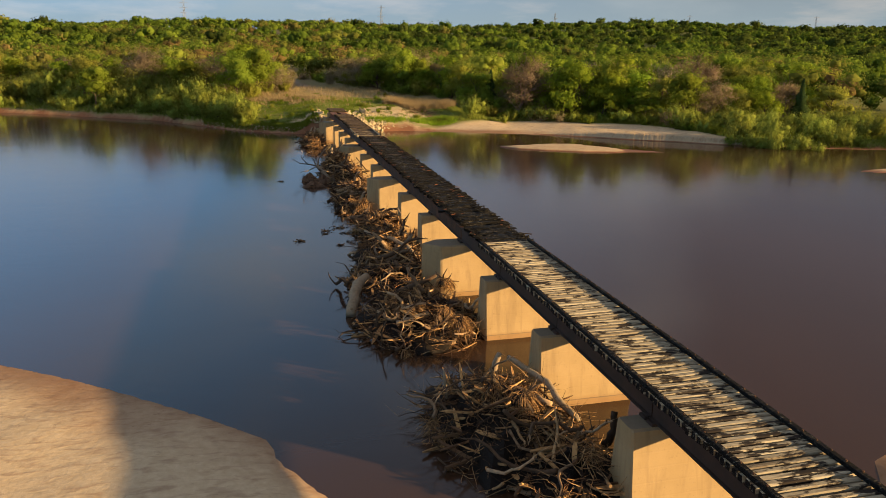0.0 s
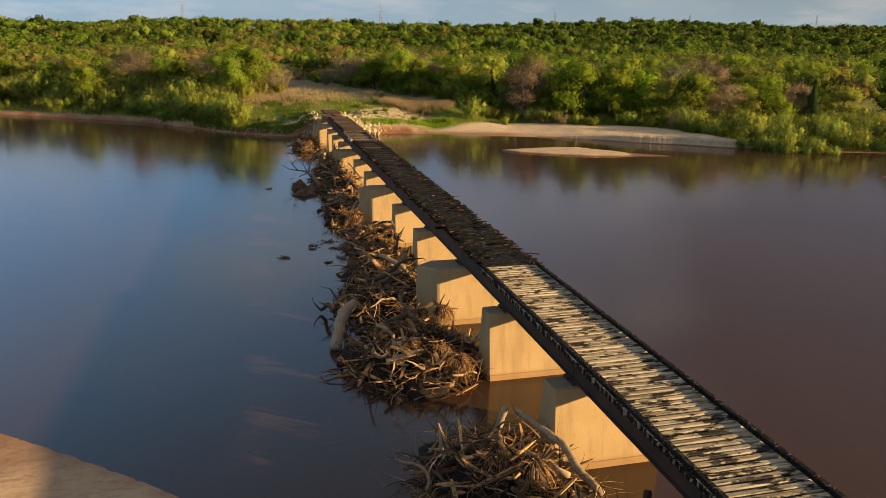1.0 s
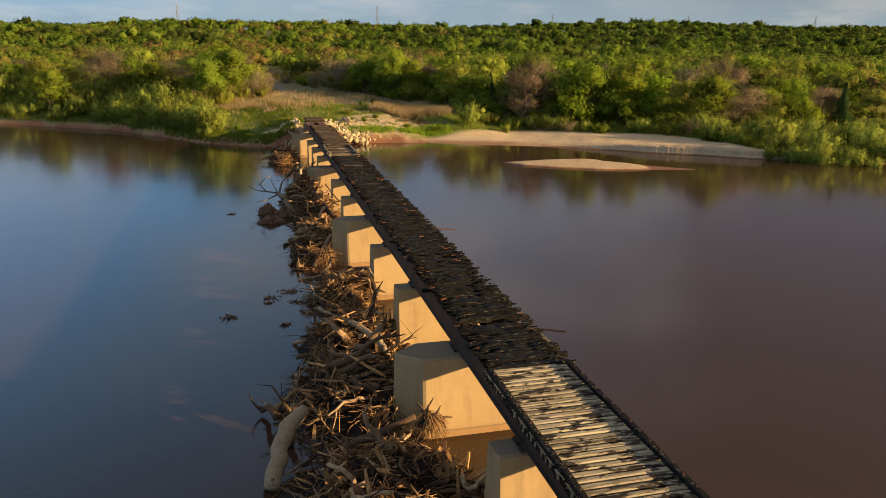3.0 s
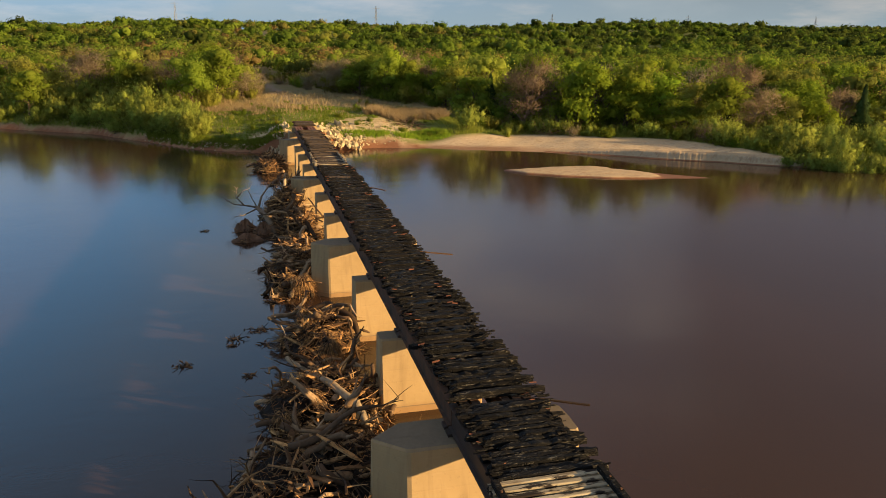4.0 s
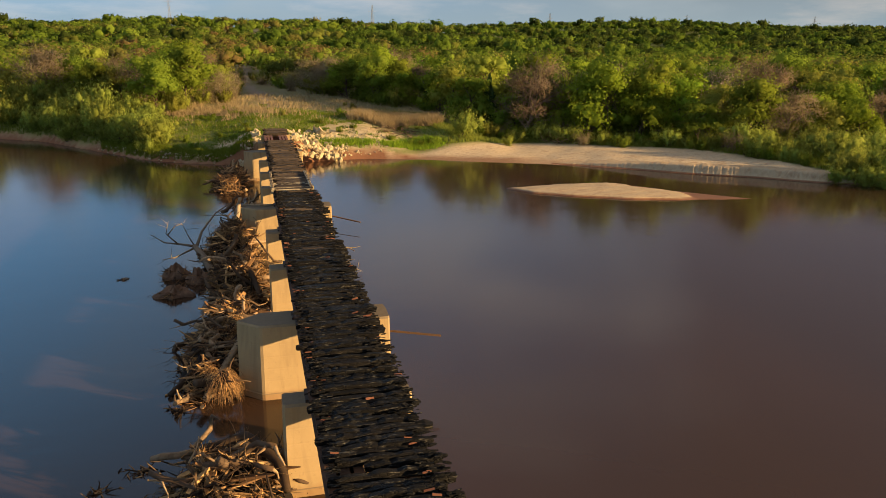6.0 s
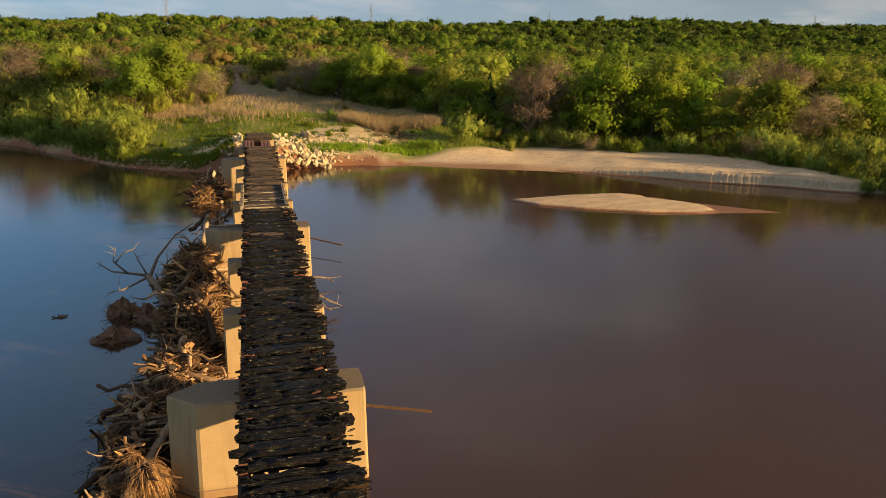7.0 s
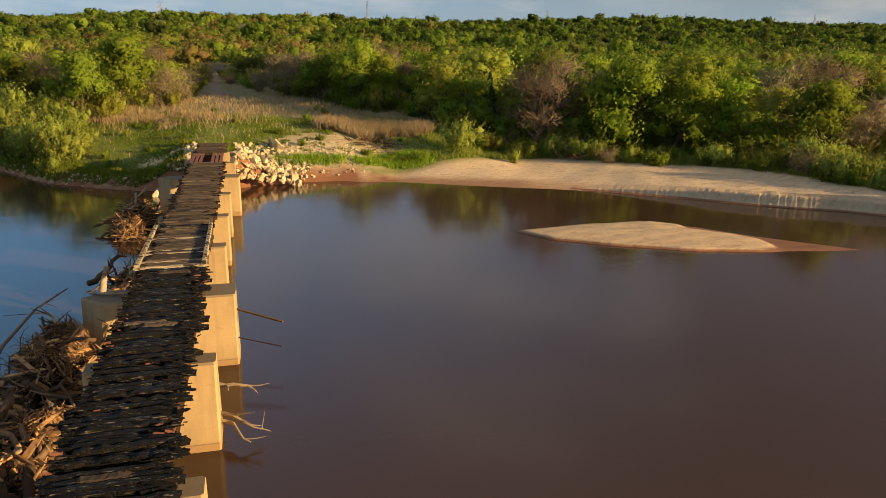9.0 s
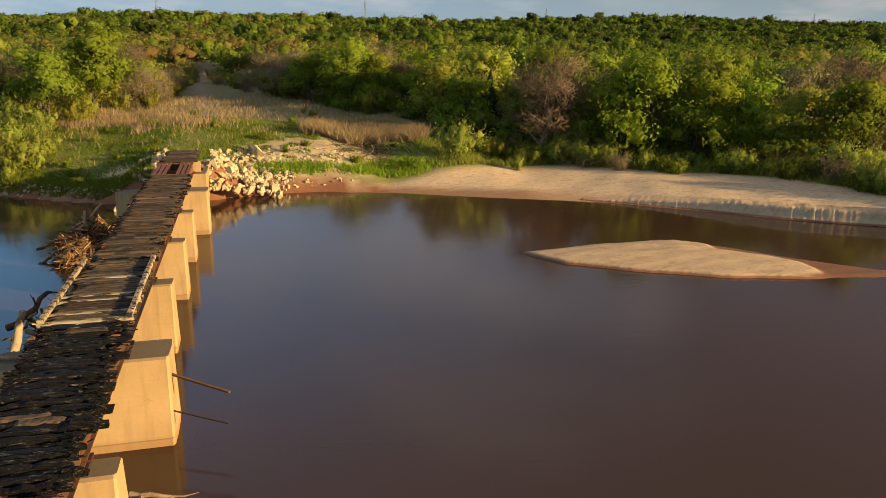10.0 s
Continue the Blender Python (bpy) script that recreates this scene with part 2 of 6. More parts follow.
def mat_leaf(name, a, b, through_light=0.35):
    k = Nodes(name)
    geo, info = k.n.new("ShaderNodeNewGeometry"), k.n.new("ShaderNodeObjectInfo")
    col = k.mix(geo.outputs["Random Per Island"], a, b)
    mott = k.noise(3.2, 3, 0.7)
    col = k.mix(k.ramp(mott, (0.36, 0.35), (0.58, 0.0)), col, tuple(0.5 * c for c in a))
    k.bump(mott, 0.5, 0.2)
    hue = k.put("ShaderNodeHueSaturation", Color=col, Hue=k.math("ADD", k.math("MULTIPLY", info.outputs["Random"], 0.03), 0.485),
                Value=k.math("ADD", k.math("MULTIPLY", info.outputs["Random"], 0.4), 0.8))
    dif = k.put("ShaderNodeBsdfDiffuse", Color=hue.outputs[0], Normal=k.normal)
    tra = k.put("ShaderNodeBsdfTranslucent", Color=hue.outputs[0])
    mix = k.put("ShaderNodeMixShader", Fac=through_light)
    k.l.new(dif.outputs[0], mix.inputs[1])
    k.l.new(tra.outputs[0], mix.inputs[2])
    gap = k.put("ShaderNodeBsdfTransparent")
    airy = k.put("ShaderNodeMixShader", Fac=0.07)
    k.l.new(mix.outputs[0], airy.inputs[1])
    k.l.new(gap.outputs[0], airy.inputs[2])
    k.l.new(airy.outputs[0], k.out.inputs["Surface"])
    return k.mat


def mat_woods():
    """Far woods: each crown its own hue, read from a colour kept in the mesh."""
    k = Nodes("far_woods_leaves")
    att = k.n.new("ShaderNodeAttribute")
    att.attribute_name = "crown"
    geo = k.n.new("ShaderNodeNewGeometry")
    mott = k.noise(1.1, 4, 0.7)
    k.bump(mott, 0.5, 0.5)
    leafy = k.mix(k.ramp(mott, (0.36, 0.3), (0.58, 0.0)), att.outputs["Color"], (0.05, 0.070, 0.018))
    hue = k.put("ShaderNodeHueSaturation", Color=leafy, Value=k.math("ADD", k.math("MULTIPLY", geo.outputs["Random Per Island"], 0.20), 0.93))
    dif = k.put("ShaderNodeBsdfDiffuse", Color=hue.outputs[0], Normal=k.normal)
    tra = k.put("ShaderNodeBsdfTranslucent", Color=hue.outputs[0])
    mix = k.put("ShaderNodeMixShader", Fac=0.5)
    k.l.new(dif.outputs[0], mix.inputs[1])
    k.l.new(tra.outputs[0], mix.inputs[2])
    gap = k.put("ShaderNodeBsdfTransparent")
    airy = k.put("ShaderNodeMixShader", Fac=0.05)
    k.l.new(mix.outputs[0], airy.inputs[1])
    k.l.new(gap.outputs[0], airy.inputs[2])
    k.l.new(airy.outputs[0], k.out.inputs["Surface"])
    return k.mat


def mat_rock():
    k = Nodes("pale_limestone")
    info = k.n.new("ShaderNodeObjectInfo")
    n1, n2 = k.noise(2.0, 5, 0.65), k.noise(11.0, 4, 0.6)
    col = k.mix(info.outputs["Random"], (0.320, 0.250, 0.140), (0.430, 0.360, 0.230))
    col = k.mix(k.ramp(n1, (0.5, 0.0), (0.75, 0.6)), col, (0.150, 0.098, 0.056))
    k.bump(n2, 0.5, 0.03)
    return k.finish(col, 0.9, 0.2)


M_WATER, M_GROUND, M_SAND = mat_water(), mat_ground(), mat_sand()
M_CONC = mat_concrete("pier_concrete", (0.280, 0.197, 0.098), (0.341, 0.243, 0.125))
M_FOOT = mat_concrete("footing_concrete", (0.264, 0.180, 0.085), (0.317, 0.220, 0.108))
M_WOOD, M_CHAR, M_CHAR2 = mat_old_wood(), mat_char("charred_wood", 0.5), mat_char("half_charred_wood", 1.0)
M_SCORCH = mat_scorched()
M_STEEL = mat_steel("dark_girder_steel", (0.022, 0.015, 0.011), (0.045, 0.024, 0.017), 0.6)
M_HOT = mat_steel("fire_reddened_steel", (0.028, 0.016, 0.009), (0.105, 0.044, 0.018), 0.8)
M_RUST = mat_steel("rusty_steel", (0.112, 0.037, 0.018), (0.163, 0.059, 0.029), 0.8)
M_DRIFT = mat_drift("driftwood", (0.418, 0.257, 0.119), (0.034, 0.020, 0.012))
M_TWIG = mat_drift("tangled_twigs", (0.360, 0.190, 0.075), (0.026, 0.015, 0.009))
# near-black: the shade inside the heaps is put into this colour
M_HEAP_SHADE = mat_drift("shade_dark_silty_twigs", (0.022, 0.013, 0.009), (0.010, 0.007, 0.005))
# rootlets carry the bright straw tone of sunlit fibres in their colour
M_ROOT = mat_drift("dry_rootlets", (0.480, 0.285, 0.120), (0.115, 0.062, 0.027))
M_LIMB = mat_drift("weathered_limbs", (0.400, 0.270, 0.155), (0.085, 0.052, 0.030))
M_LOG = mat_drift("bleached_log", (0.375, 0.290, 0.195), (0.270, 0.203, 0.131))
M_LOG2 = mat_drift("split_wood", (0.540, 0.310, 0.125), (0.105, 0.055, 0.026))
M_MUD = mat_steel("dark_wet_mud", (0.105, 0.057, 0.032), (0.195, 0.105, 0.057), 0.8)
M_BARK = mat_drift("tree_bark", (0.120, 0.086, 0.056), (0.083, 0.056, 0.038))
M_PALEBARK = mat_drift("pale_bark", (0.255, 0.203, 0.150), (0.180, 0.135, 0.094))
M_ROCK = mat_rock()
LEAVES = {
    "fresh": mat_leaf("fresh_green_leaves", (0.175, 0.252, 0.022), (0.261, 0.330, 0.034), 0.5),
    "green": mat_leaf("green_leaves", (0.138, 0.196, 0.023), (0.212, 0.258, 0.034), 0.5),
    "olive": mat_leaf("olive_leaves", (0.207, 0.219, 0.038), (0.284, 0.290, 0.054), 0.5),
    "dark": mat_leaf("dark_cedar_needles", (0.032, 0.057, 0.018), (0.056, 0.087, 0.028), 0.25),
    "bud": mat_leaf("reddish_buds", (0.209, 0.165, 0.106), (0.283, 0.223, 0.147), 0.45),
    "grey": mat_leaf("grey_twig_ends", (0.229, 0.190, 0.141), (0.308, 0.258, 0.199), 0.2),
    "yellow": mat_leaf("yellow_green_leaves", (0.236, 0.276, 0.042), (0.305, 0.335, 0.057), 0.5),
    "willow": mat_leaf("grey_green_willow_leaves", (0.207, 0.256, 0.046), (0.305, 0.339, 0.068), 0.5),
}
M_WOODS = mat_woods()
M_STRAW = mat_leaf("dry_straw", (0.310, 0.240, 0.122), (0.450, 0.360, 0.195), 0.35)
M_GRASS = mat_leaf("green_grass_blades", (0.118, 0.190, 0.020), (0.200, 0.250, 0.042), 0.45)
M_PYLON = mat_steel("grey_galvanised_steel", (0.165, 0.173, 0.180), (0.210, 0.217, 0.225), 0.6)

# ---------------------------------------------------------------- mesh helpers


ICO = [(0, 11, 5), (0, 5, 1), (0, 1, 7), (0, 7, 10), (0, 10, 11), (1, 5, 9), (5, 11, 4), (11, 10, 2), (10, 7, 6), (7, 1, 8),
       (3, 9, 4), (3, 4, 2), (3, 2, 6), (3, 6, 8), (3, 8, 9), (4, 9, 5), (2, 4, 11), (6, 2, 10), (8, 6, 7), (9, 8, 1)]


class Geo:
    """Gathers vertices and faces of one mesh."""

    def __init__(self):
        self.v, self.f = [], []

    def add(self, verts, faces):
        n = len(self.v)
        self.v.extend(tuple(p) for p in verts)
        self.f.extend(tuple(i + n for i in f) for f in faces)

    def tube(self, points, radii, sides=6):
        n = len(self.v)
        pts = [Vector(p) for p in points]
        for i, p in enumerate(pts):
            d = (pts[min(i + 1, len(pts) - 1)] - pts[max(i - 1, 0)])
            d = d.normalized() if d.length > 1e-6 else Vector((0, 0, 1))
            a = d.cross(Vector((0.31, 0.17, 0.93)) if abs(d.z) < 0.9 else Vector((1, 0.2, 0))).normalized()
            b = d.cross(a)
            for s in range(sides):
                w = 2 * math.pi * s / sides
                q = p + radii[i] * (math.cos(w) * a + math.sin(w) * b)
                self.v.append((q.x, q.y, q.z))
        for i in range(len(pts) - 1):
            for s in range(sides):
                s2 = (s + 1) % sides
                self.f.append((n + i * sides + s, n + i * sides + s2, n + (i + 1) * sides + s2, n + (i + 1) * sides + s))
        self.f.append(tuple(n + s for s in reversed(range(sides))))
        self.f.append(tuple(n + (len(pts) - 1) * sides + s for s in range(sides)))

    def box(self, x0, x1, y0, y1, z0, z1):
        self.add([(x0, y0, z0), (x1, y0, z0), (x1, y1, z0), (x0, y1, z0), (x0, y0, z1), (x1, y0, z1), (x1, y1, z1), (x0, y1, z1)],
                 [(3, 2, 1, 0), (4, 5, 6, 7), (0, 1, 5, 4), (1, 2, 6, 5), (2, 3, 7, 6), (3, 0, 4, 7)])

    def loops(self, rings):
        """Rings of equal length, joined and closed at both ends."""
        n, k = len(self.v), len(rings[0])
        for r in rings:
            self.v.extend(tuple(p) for p in r)
        for i in range(len(rings) - 1):
            for s in range(k):
                t = (s + 1) % k
                self.f.append((n + i * k + s, n + i * k + t, n + (i + 1) * k + t, n + (i + 1) * k + s))
        self.f.append(tuple(n + s for s in reversed(range(k))))
        self.f.append(tuple(n + (len(rings) - 1) * k + s for s in range(k)))

    def blob(self, p, r, squash=1.0):
        """A small twelve-cornered lump."""
        g = (1 + 5 ** 0.5) / 2
        k = r / math.hypot(1, g)
        v = [(p[0] + k * x, p[1] + k * y, p[2] + k * z * squash) for x, y, z in ((-1, g, 0), (1, g, 0), (-1, -g, 0), (1, -g, 0), (0, -1, g), (0, 1, g), (0, -1, -g), (0, 1, -g), (g, 0, -1), (g, 0, 1), (-g, 0, -1), (-g, 0, 1))]
        self.add(v, ICO)

    def mesh(self, name, material, smooth=False):
        me = bpy.data.meshes.new(name)
        me.from_pydata(self.v, [], self.f)
        me.materials.append(material)
        if smooth:
            me.shade_smooth()
        return me


def part(name, mesh, parent, label="", at=None):
    ob = new(name, mesh)
    ob.parent = parent
    if at is not None:
        ob.matrix_basis = at
    return tagged(ob, label)


def base(name, x, y, z, label, category, group="", kind=""):
    ob = new(name)
    ob.location = (x, y, z)
    return tagged(ob, label, category, group, kind)


def sprays(centres, along, across):
    """Pointed leaf sprays: one triangle each."""
    n = len(centres)
    v = np.stack([centres - along * 0.9 - across, centres + along * 1.1 + across * 0.1, centres - along * 0.5 + across], 1).reshape(-1, 3)
    return v, np.arange(3 * n).reshape(-1, 3)


def array_mesh(name, v, f, material):
    me = bpy.data.meshes.new(name)
    me.vertices.add(len(v))
    me.vertices.foreach_set("co", np.asarray(v, np.float32).ravel())
    k = f.shape[1]
    me.loops.add(len(f) * k)
    me.loops.foreach_set("vertex_index", np.asarray(f, np.int32).ravel())
    me.polygons.add(len(f))
    me.polygons.foreach_set("loop_start", np.arange(0, len(f) * k, k, dtype=np.int32))
    me.update()
    me.validate()
    me.materials.append(material)
    return me


def soft_normals(me, normals):
    me.shade_smooth()
    me.normals_split_custom_set_from_vertices(normals)


def unit(a):
    return a / np.maximum(np.linalg.norm(a, axis=1, keepdims=True), 1e-6)


# ---------------------------------------------------------------- ground and water
WATER = -0.3           # level of the river
FAR_X = [-400, -120, -66, -53, -44, -31, -20, -13.5, -8.8, -4.8, 4, 8, 13.7, 20.8, 28, 35.3, 39.5, 46.9, 50, 56, 60, 69.5, 83.7, 120, 400]
FAR_Y = [304, 180, 148, 140.5, 133.4, 124.7, 110.4, 101.6, 98.6, 96.4, 96.2, 97.3, 98.2, 96.0, 92.4, 89.2, 86.8, 80.8, 78.2, 74.4, 70.6, 64.7, 59.9, 48, 0]
NEAR_X = [-404, -81.5, -40.6, -23.2, -20.2, -17.6, -13.9, -11, -10.2, -9.0, -6, 2.3, 7.9, 9.4, 10.9, 14.5, 20.6, 61.5, 408]
NEAR_Y = [123, 31.4, 11.4, 1.8, -0.2, -2.2, -5.3, -8.1, -10.6, -12.6, -19.7, -25.8, -23.8, -16.2, -14.2, -14.1, -17.7, -36, -91]


def hill(x, y):
    a = np.clip((y - 150) / 560, 0, 1)
    return 29 * a * a * (3 - 2 * a) * (0.5 + 0.5 * a) + 2.2 * np.sin(x / 61 + 1.3) * a + 1.5 * np.sin(x / 27 + y / 40) * a + a * np.interp(x, [-200, 90, 330, 650], [-5.0, -4.0, 1.5, 2.5])


def land(x, y):
    """The height of the ground."""
    x, y = np.asarray(x, float), np.asarray(y, float)
    d = (y - np.interp(x, FAR_X, FAR_Y)) * 0.82
    left = np.interp(d, [-14, -4, 0, 0.7, 3, 9, 18, 30, 60], [-1.6, -0.9, 0, 0.85, 1.2, 2.1, 3.4, 4.6, 5.2])
    mid = np.interp(d, [-14, -4, 0, 1.0, 3, 7, 12, 18, 30, 60], [-1.6, -0.9, 0, 0.8, 1.6, 2.7, 3.6, 4.2, 4.7, 5.2])
    right = np.interp(d, [-14, -4, 0, 3, 9, 18, 30, 60], [-1.6, -0.6, 0, 0.30, 0.75, 1.2, 2.6, 4.6])
    scarp = np.interp(d, [-14, -4, 0, 1.4, 2.9, 6, 18, 30, 60], [-1.6, -0.9, -0.5, -0.3, 0.50, 0.85, 1.25, 2.6, 4.6])
    high = np.interp(d, [-14, -4, 0, 1.4, 2.9, 6, 18, 30, 60], [-1.6, -0.9, -0.5, -0.3, 0.75, 1.2, 1.45, 2.7, 4.6])
    sc = np.clip((x - 38) / 18, 0, 1)
    scarp = scarp * (1 - sc) + high * sc
    wl_ = np.clip((x + 6) / 6, 0, 1)
    wr = np.clip((x - 15) / 6, 0, 1)
    ws = np.clip((x - 37) / 7, 0, 1) * np.clip((75 - x) / 8, 0, 1)
    terrace = np.interp(d, [-14, -4, 0, 3, 6, 9, 13, 18, 30, 60], [-1.6, -0.6, 0, 0.35, 0.85, 1.7, 2.7, 3.3, 4.0, 4.9])
    wt = np.clip((35 - x) / 8, 0, 1)
    r = (right * (1 - wt) + terrace * wt) * (1 - ws) + scarp * ws
    far = (left * (1 - wl_) + mid * wl_) * (1 - wr) + r * wr
    dam = 3.15 * np.exp(-((x - 1.9) / 5.5) ** 4) * np.clip((y - 93.0) / 5.0, 0, 1) * np.clip((150 - y) / 40, 0, 1)
    far = np.where(d > 0, np.maximum(far, dam), far) + hill(x, y)
    dn = (np.interp(x, NEAR_X, NEAR_Y) - y) * 0.8
    near = np.interp(dn, [-14, -4, 0, 0.6, 4, 12, 30, 80], [-1.6, -0.7, 0, 0.10, 0.40, 0.7, 1.6, 3.0])
    rough = 0.06 * np.sin(x * 0.9 + 0.6 * np.sin(y * 0.7)) * np.sin(y * 0.8 + 0.5 * np.sin(x * 0.5))
    z = np.maximum(far, near)
    return z + np.where(z > 0.15, rough, 0) + WATER


def stretched(lo, a, b, hi, step, n):
    """Even steps between a and b, growing ones out to lo and hi."""
    q = (np.arange(1, n + 1) / n)
    grow = lambda far: step * n * q + (far - step * n) * q ** 4
    return np.concatenate([(a - grow(a - lo))[::-1], np.arange(a, b, step), b + grow(hi - b)])


def build_ground():
    xs, ys = stretched(-3500, -72, 84, 3500, 0.95, 36), stretched(-2500, -42, 150, 4500, 0.95, 40)
    gx, gy = np.meshgrid(xs, ys)
    gz = land(gx, gy)
    v = np.stack([gx, gy, gz], -1).reshape(-1, 3)
    w, h = len(xs), len(ys)
    i = (np.arange(h - 1)[:, None] * w + np.arange(w - 1)[None]).ravel()
    me = array_mesh("ground", v, np.stack([i, i + 1, i + w + 1, i + w], 1), M_GROUND)
    me.shade_smooth()
    x, y, z = v.T
    z = z - WATER
    d = (y - np.interp(x, FAR_X, FAR_Y)) * 0.82
    sandy = np.clip((x - 16) / 3, 0, 1) * np.clip((np.interp(x, [16, 20, 26, 33, 40, 58, 61, 64, 67], [0.3, 2.5, 7, 11, 14, 14, 11, 4, 0.3]) - d) / 1.5, 0, 1)
    ragged = 1.5 * np.sin(x * 0.7) + 1.2 * np.sin(x * 1.9 + y)
    grass = np.where(d > 0, np.clip((d + 0.3 * ragged - np.where(x < 3, 0.2, 0.9)) / 1.2, 0, 1) * (1 - sandy), 0)
    grass = np.maximum(grass, np.where(d < -20, np.clip((np.interp(x, NEAR_X, NEAR_Y) - y - 40) / 20, 0, 1), 0))
    mud = np.clip((0.36 - z) / 0.2, 0, 1) * (d > -20) * (1 - 0.5 * sandy)
    mud = np.maximum(mud, np.clip((x - 14) / 4, 0, 1) * np.clip((40 - x) / 8, 0, 1) * np.clip((np.interp(x, [14, 24, 34], [1.6, 2.6, 3.4]) - d) / 1.2, 0, 1) * 0.8)
    mud = np.maximum(mud, np.clip((0.34 + 0.10 * np.sin(x * 0.8 + y * 0.5) - z) / 0.3, 0, 1) * 0.75 * (d < -20))
    mud = np.maximum(mud, np.clip((0.12 - z) / 0.15, 0, 1) * 0.8)
    mud = np.maximum(mud, np.where((x < 17) & (d > 0), 1 - grass, 0))
    mud = np.maximum(mud, np.where(x < 24, np.clip((1.5 + 0.4 * ragged - d) / 1.4, 0, 1) * np.clip((x - 3) / 2, 0, 1) * (d > 0), 0))
    straw = np.clip((y - 119 - 3 * np.sin(x * 0.35)) / 9, 0, 1) * np.clip((x + 20) / 6, 0, 1) * np.clip((36 - x) / 6, 0, 1) * (0.72 + 0.28 * np.sin(x * 0.7 + 2) * np.sin(y * 0.5))
    bare = np.exp(-(((x - 14.5) / 7.5) ** 2 + ((y - 106.0) / 6.8) ** 2) ** 2) * (0.72 + 0.30 * np.sin(x * 2.1) * np.sin(y * 1.7))
    bare = np.maximum(bare, 0.9 * np.exp(-(((x + 3.5) / 1.8) ** 2 + ((y - 102.5) / 1.6) ** 2) ** 2))
    path_x = 3.0 - 5 * np.clip((y - 130) / 70, 0, 1)
    track = np.exp(-((x - path_x) / (1.5 + 0.5 * np.sin(y * 0.21))) ** 4) * np.clip((y - 118) / 25, 0, 1) * np.clip((300 - y) / 40, 0, 1)
    col = np.zeros((len(v), 4), np.float32)
    col[:, 0], col[:, 1], col[:, 2], col[:, 3] = mud, grass * (1 - bare), track * 0.9, 1 - 0.85 * straw
    me.attributes.new("zone", "FLOAT_COLOR", "POINT").data.foreach_set("color", col.ravel())
    tagged(new("ground", me), "pale sand, red mud and grassy river banks rising to wooded hills", "ground", kind="structure")


def build_water():
    xs, ys = stretched(-1500, -60, 60, 1500, 20, 6), stretched(-1500, -60, 160, 1500, 20, 6)
    gx, gy = np.meshgrid(xs, ys)
    v = np.stack([gx, gy, 0 * gx + WATER], -1).reshape(-1, 3)
    w, h = len(xs), len(ys)
    i = (np.arange(h - 1)[:, None] * w + np.arange(w - 1)[None]).ravel()
    tagged(new("water", array_mesh("water", v, np.stack([i, i + 1, i + w + 1, i + w], 1), M_WATER)),
           "slow reddish-brown river water with faint ripples", "river", kind="structure")


build_ground()
build_water()


def build_sandbar():
    """The low sand island: a cut edge towards the current, a flat tail."""
    outline = [(25.1, 73.8), (26.9, 70.7), (31.3, 67.9), (35.8, 65.7), (40.5, 64.5), (44.6, 63.9), (48.0, 63.3), (46.6, 64.9),
               (44.6, 66.6), (42.0, 69.4), (39.8, 72.0), (36.9, 74.4), (30.6, 74.6)]
    p = np.array(outline)
    q = np.roll(p, -1, 0)
    xs, ys = np.arange(23.5, 50, 0.2), np.arange(61.5, 76.5, 0.2)
    gx, gy = np.meshgrid(xs, ys)
    pts = np.stack([gx, gy], -1)[:, :, None]
    e, r = q - p, pts - p
    t = np.clip((r * e).sum(-1) / (e * e).sum(-1), 0, 1)
    dist = np.linalg.norm(r - t[..., None] * e, axis=-1).min(-1)
    cross = ((p[:, 1] > pts[..., 1]) != (q[:, 1] > pts[..., 1])) & (pts[..., 0] < (q - p)[:, 0] * (pts[..., 1] - p[:, 1]) / (q - p + 1e-9)[:, 1] + p[:, 0])
    s = np.where(cross.sum(-1) % 2 == 1, dist, -dist) + 0.03 * np.sin(gx * 5.1) * np.sin(gy * 4.3) + 0.06 * np.sin(gx * 1.3)
    front = np.clip((42 - gx) / 3, 0, 1) * np.clip((71.0 + 0.15 * gx - gy) / 2.0, 0, 1)
    cut = np.interp(s, [-3, -0.4, 0, 0.14, 1.2, 4], [-1, -0.4, -0.02, 0.19, 0.26, 0.44])
    soft = np.interp(s, [-3, -0.4, 0, 1.0, 2.4, 4], [-1, -0.2, -0.01, 0.16, 0.32, 0.44])
    # the plateau breaks off in a small curved step; beyond it a low wet tail runs along the current
    step = gx + 0.55 * (gy - 69.0) + 0.8 * np.sin(gy * 0.9) - 0.35 * np.clip(gy - 70.5, 0, 3)
    tail = np.interp(step, [39.9, 40.15, 40.7, 46], [1.0, 0.86, 0.24, 0.16])
    spit = np.exp(-((gy - np.interp(gx, [38, 41, 45, 48], [65.6, 65.0, 64.4, 63.5])) / 0.7) ** 2) * np.clip((gx - 38) / 2, 0, 1)
    ridge = 0.10 * np.exp(-((gy - 73.2 + 0.35 * (gx - 33)) / 0.5) ** 2) * np.clip((gx - 30) / 3, 0, 1) * np.clip((37 - gx) / 0.4, 0, 1)
    z = (cut * front + soft * (1 - front)) * np.where(s > 0, np.maximum(tail, 0.55 * spit), 1)
    z = z + np.where(s > 0.4, ridge + 0.018 * np.sin(gx * 1.4 + gy * 2.3) + 0.012 * np.sin(gx * 0.6 - gy * 3.7), 0) + WATER
    w, h = len(xs), len(ys)
    i = (np.arange(h - 1)[:, None] * w + np.arange(w - 1)[None]).ravel()
    me = array_mesh("sandbar", np.stack([gx, gy, z], -1).reshape(-1, 3), np.stack([i, i + 1, i + w + 1, i + w], 1), M_SAND)
    me.shade_smooth()
    tagged(new("sandbar", me), "low pale sandbar with a small cut edge in brown water", "sandbar", kind="structure")


build_sandbar()


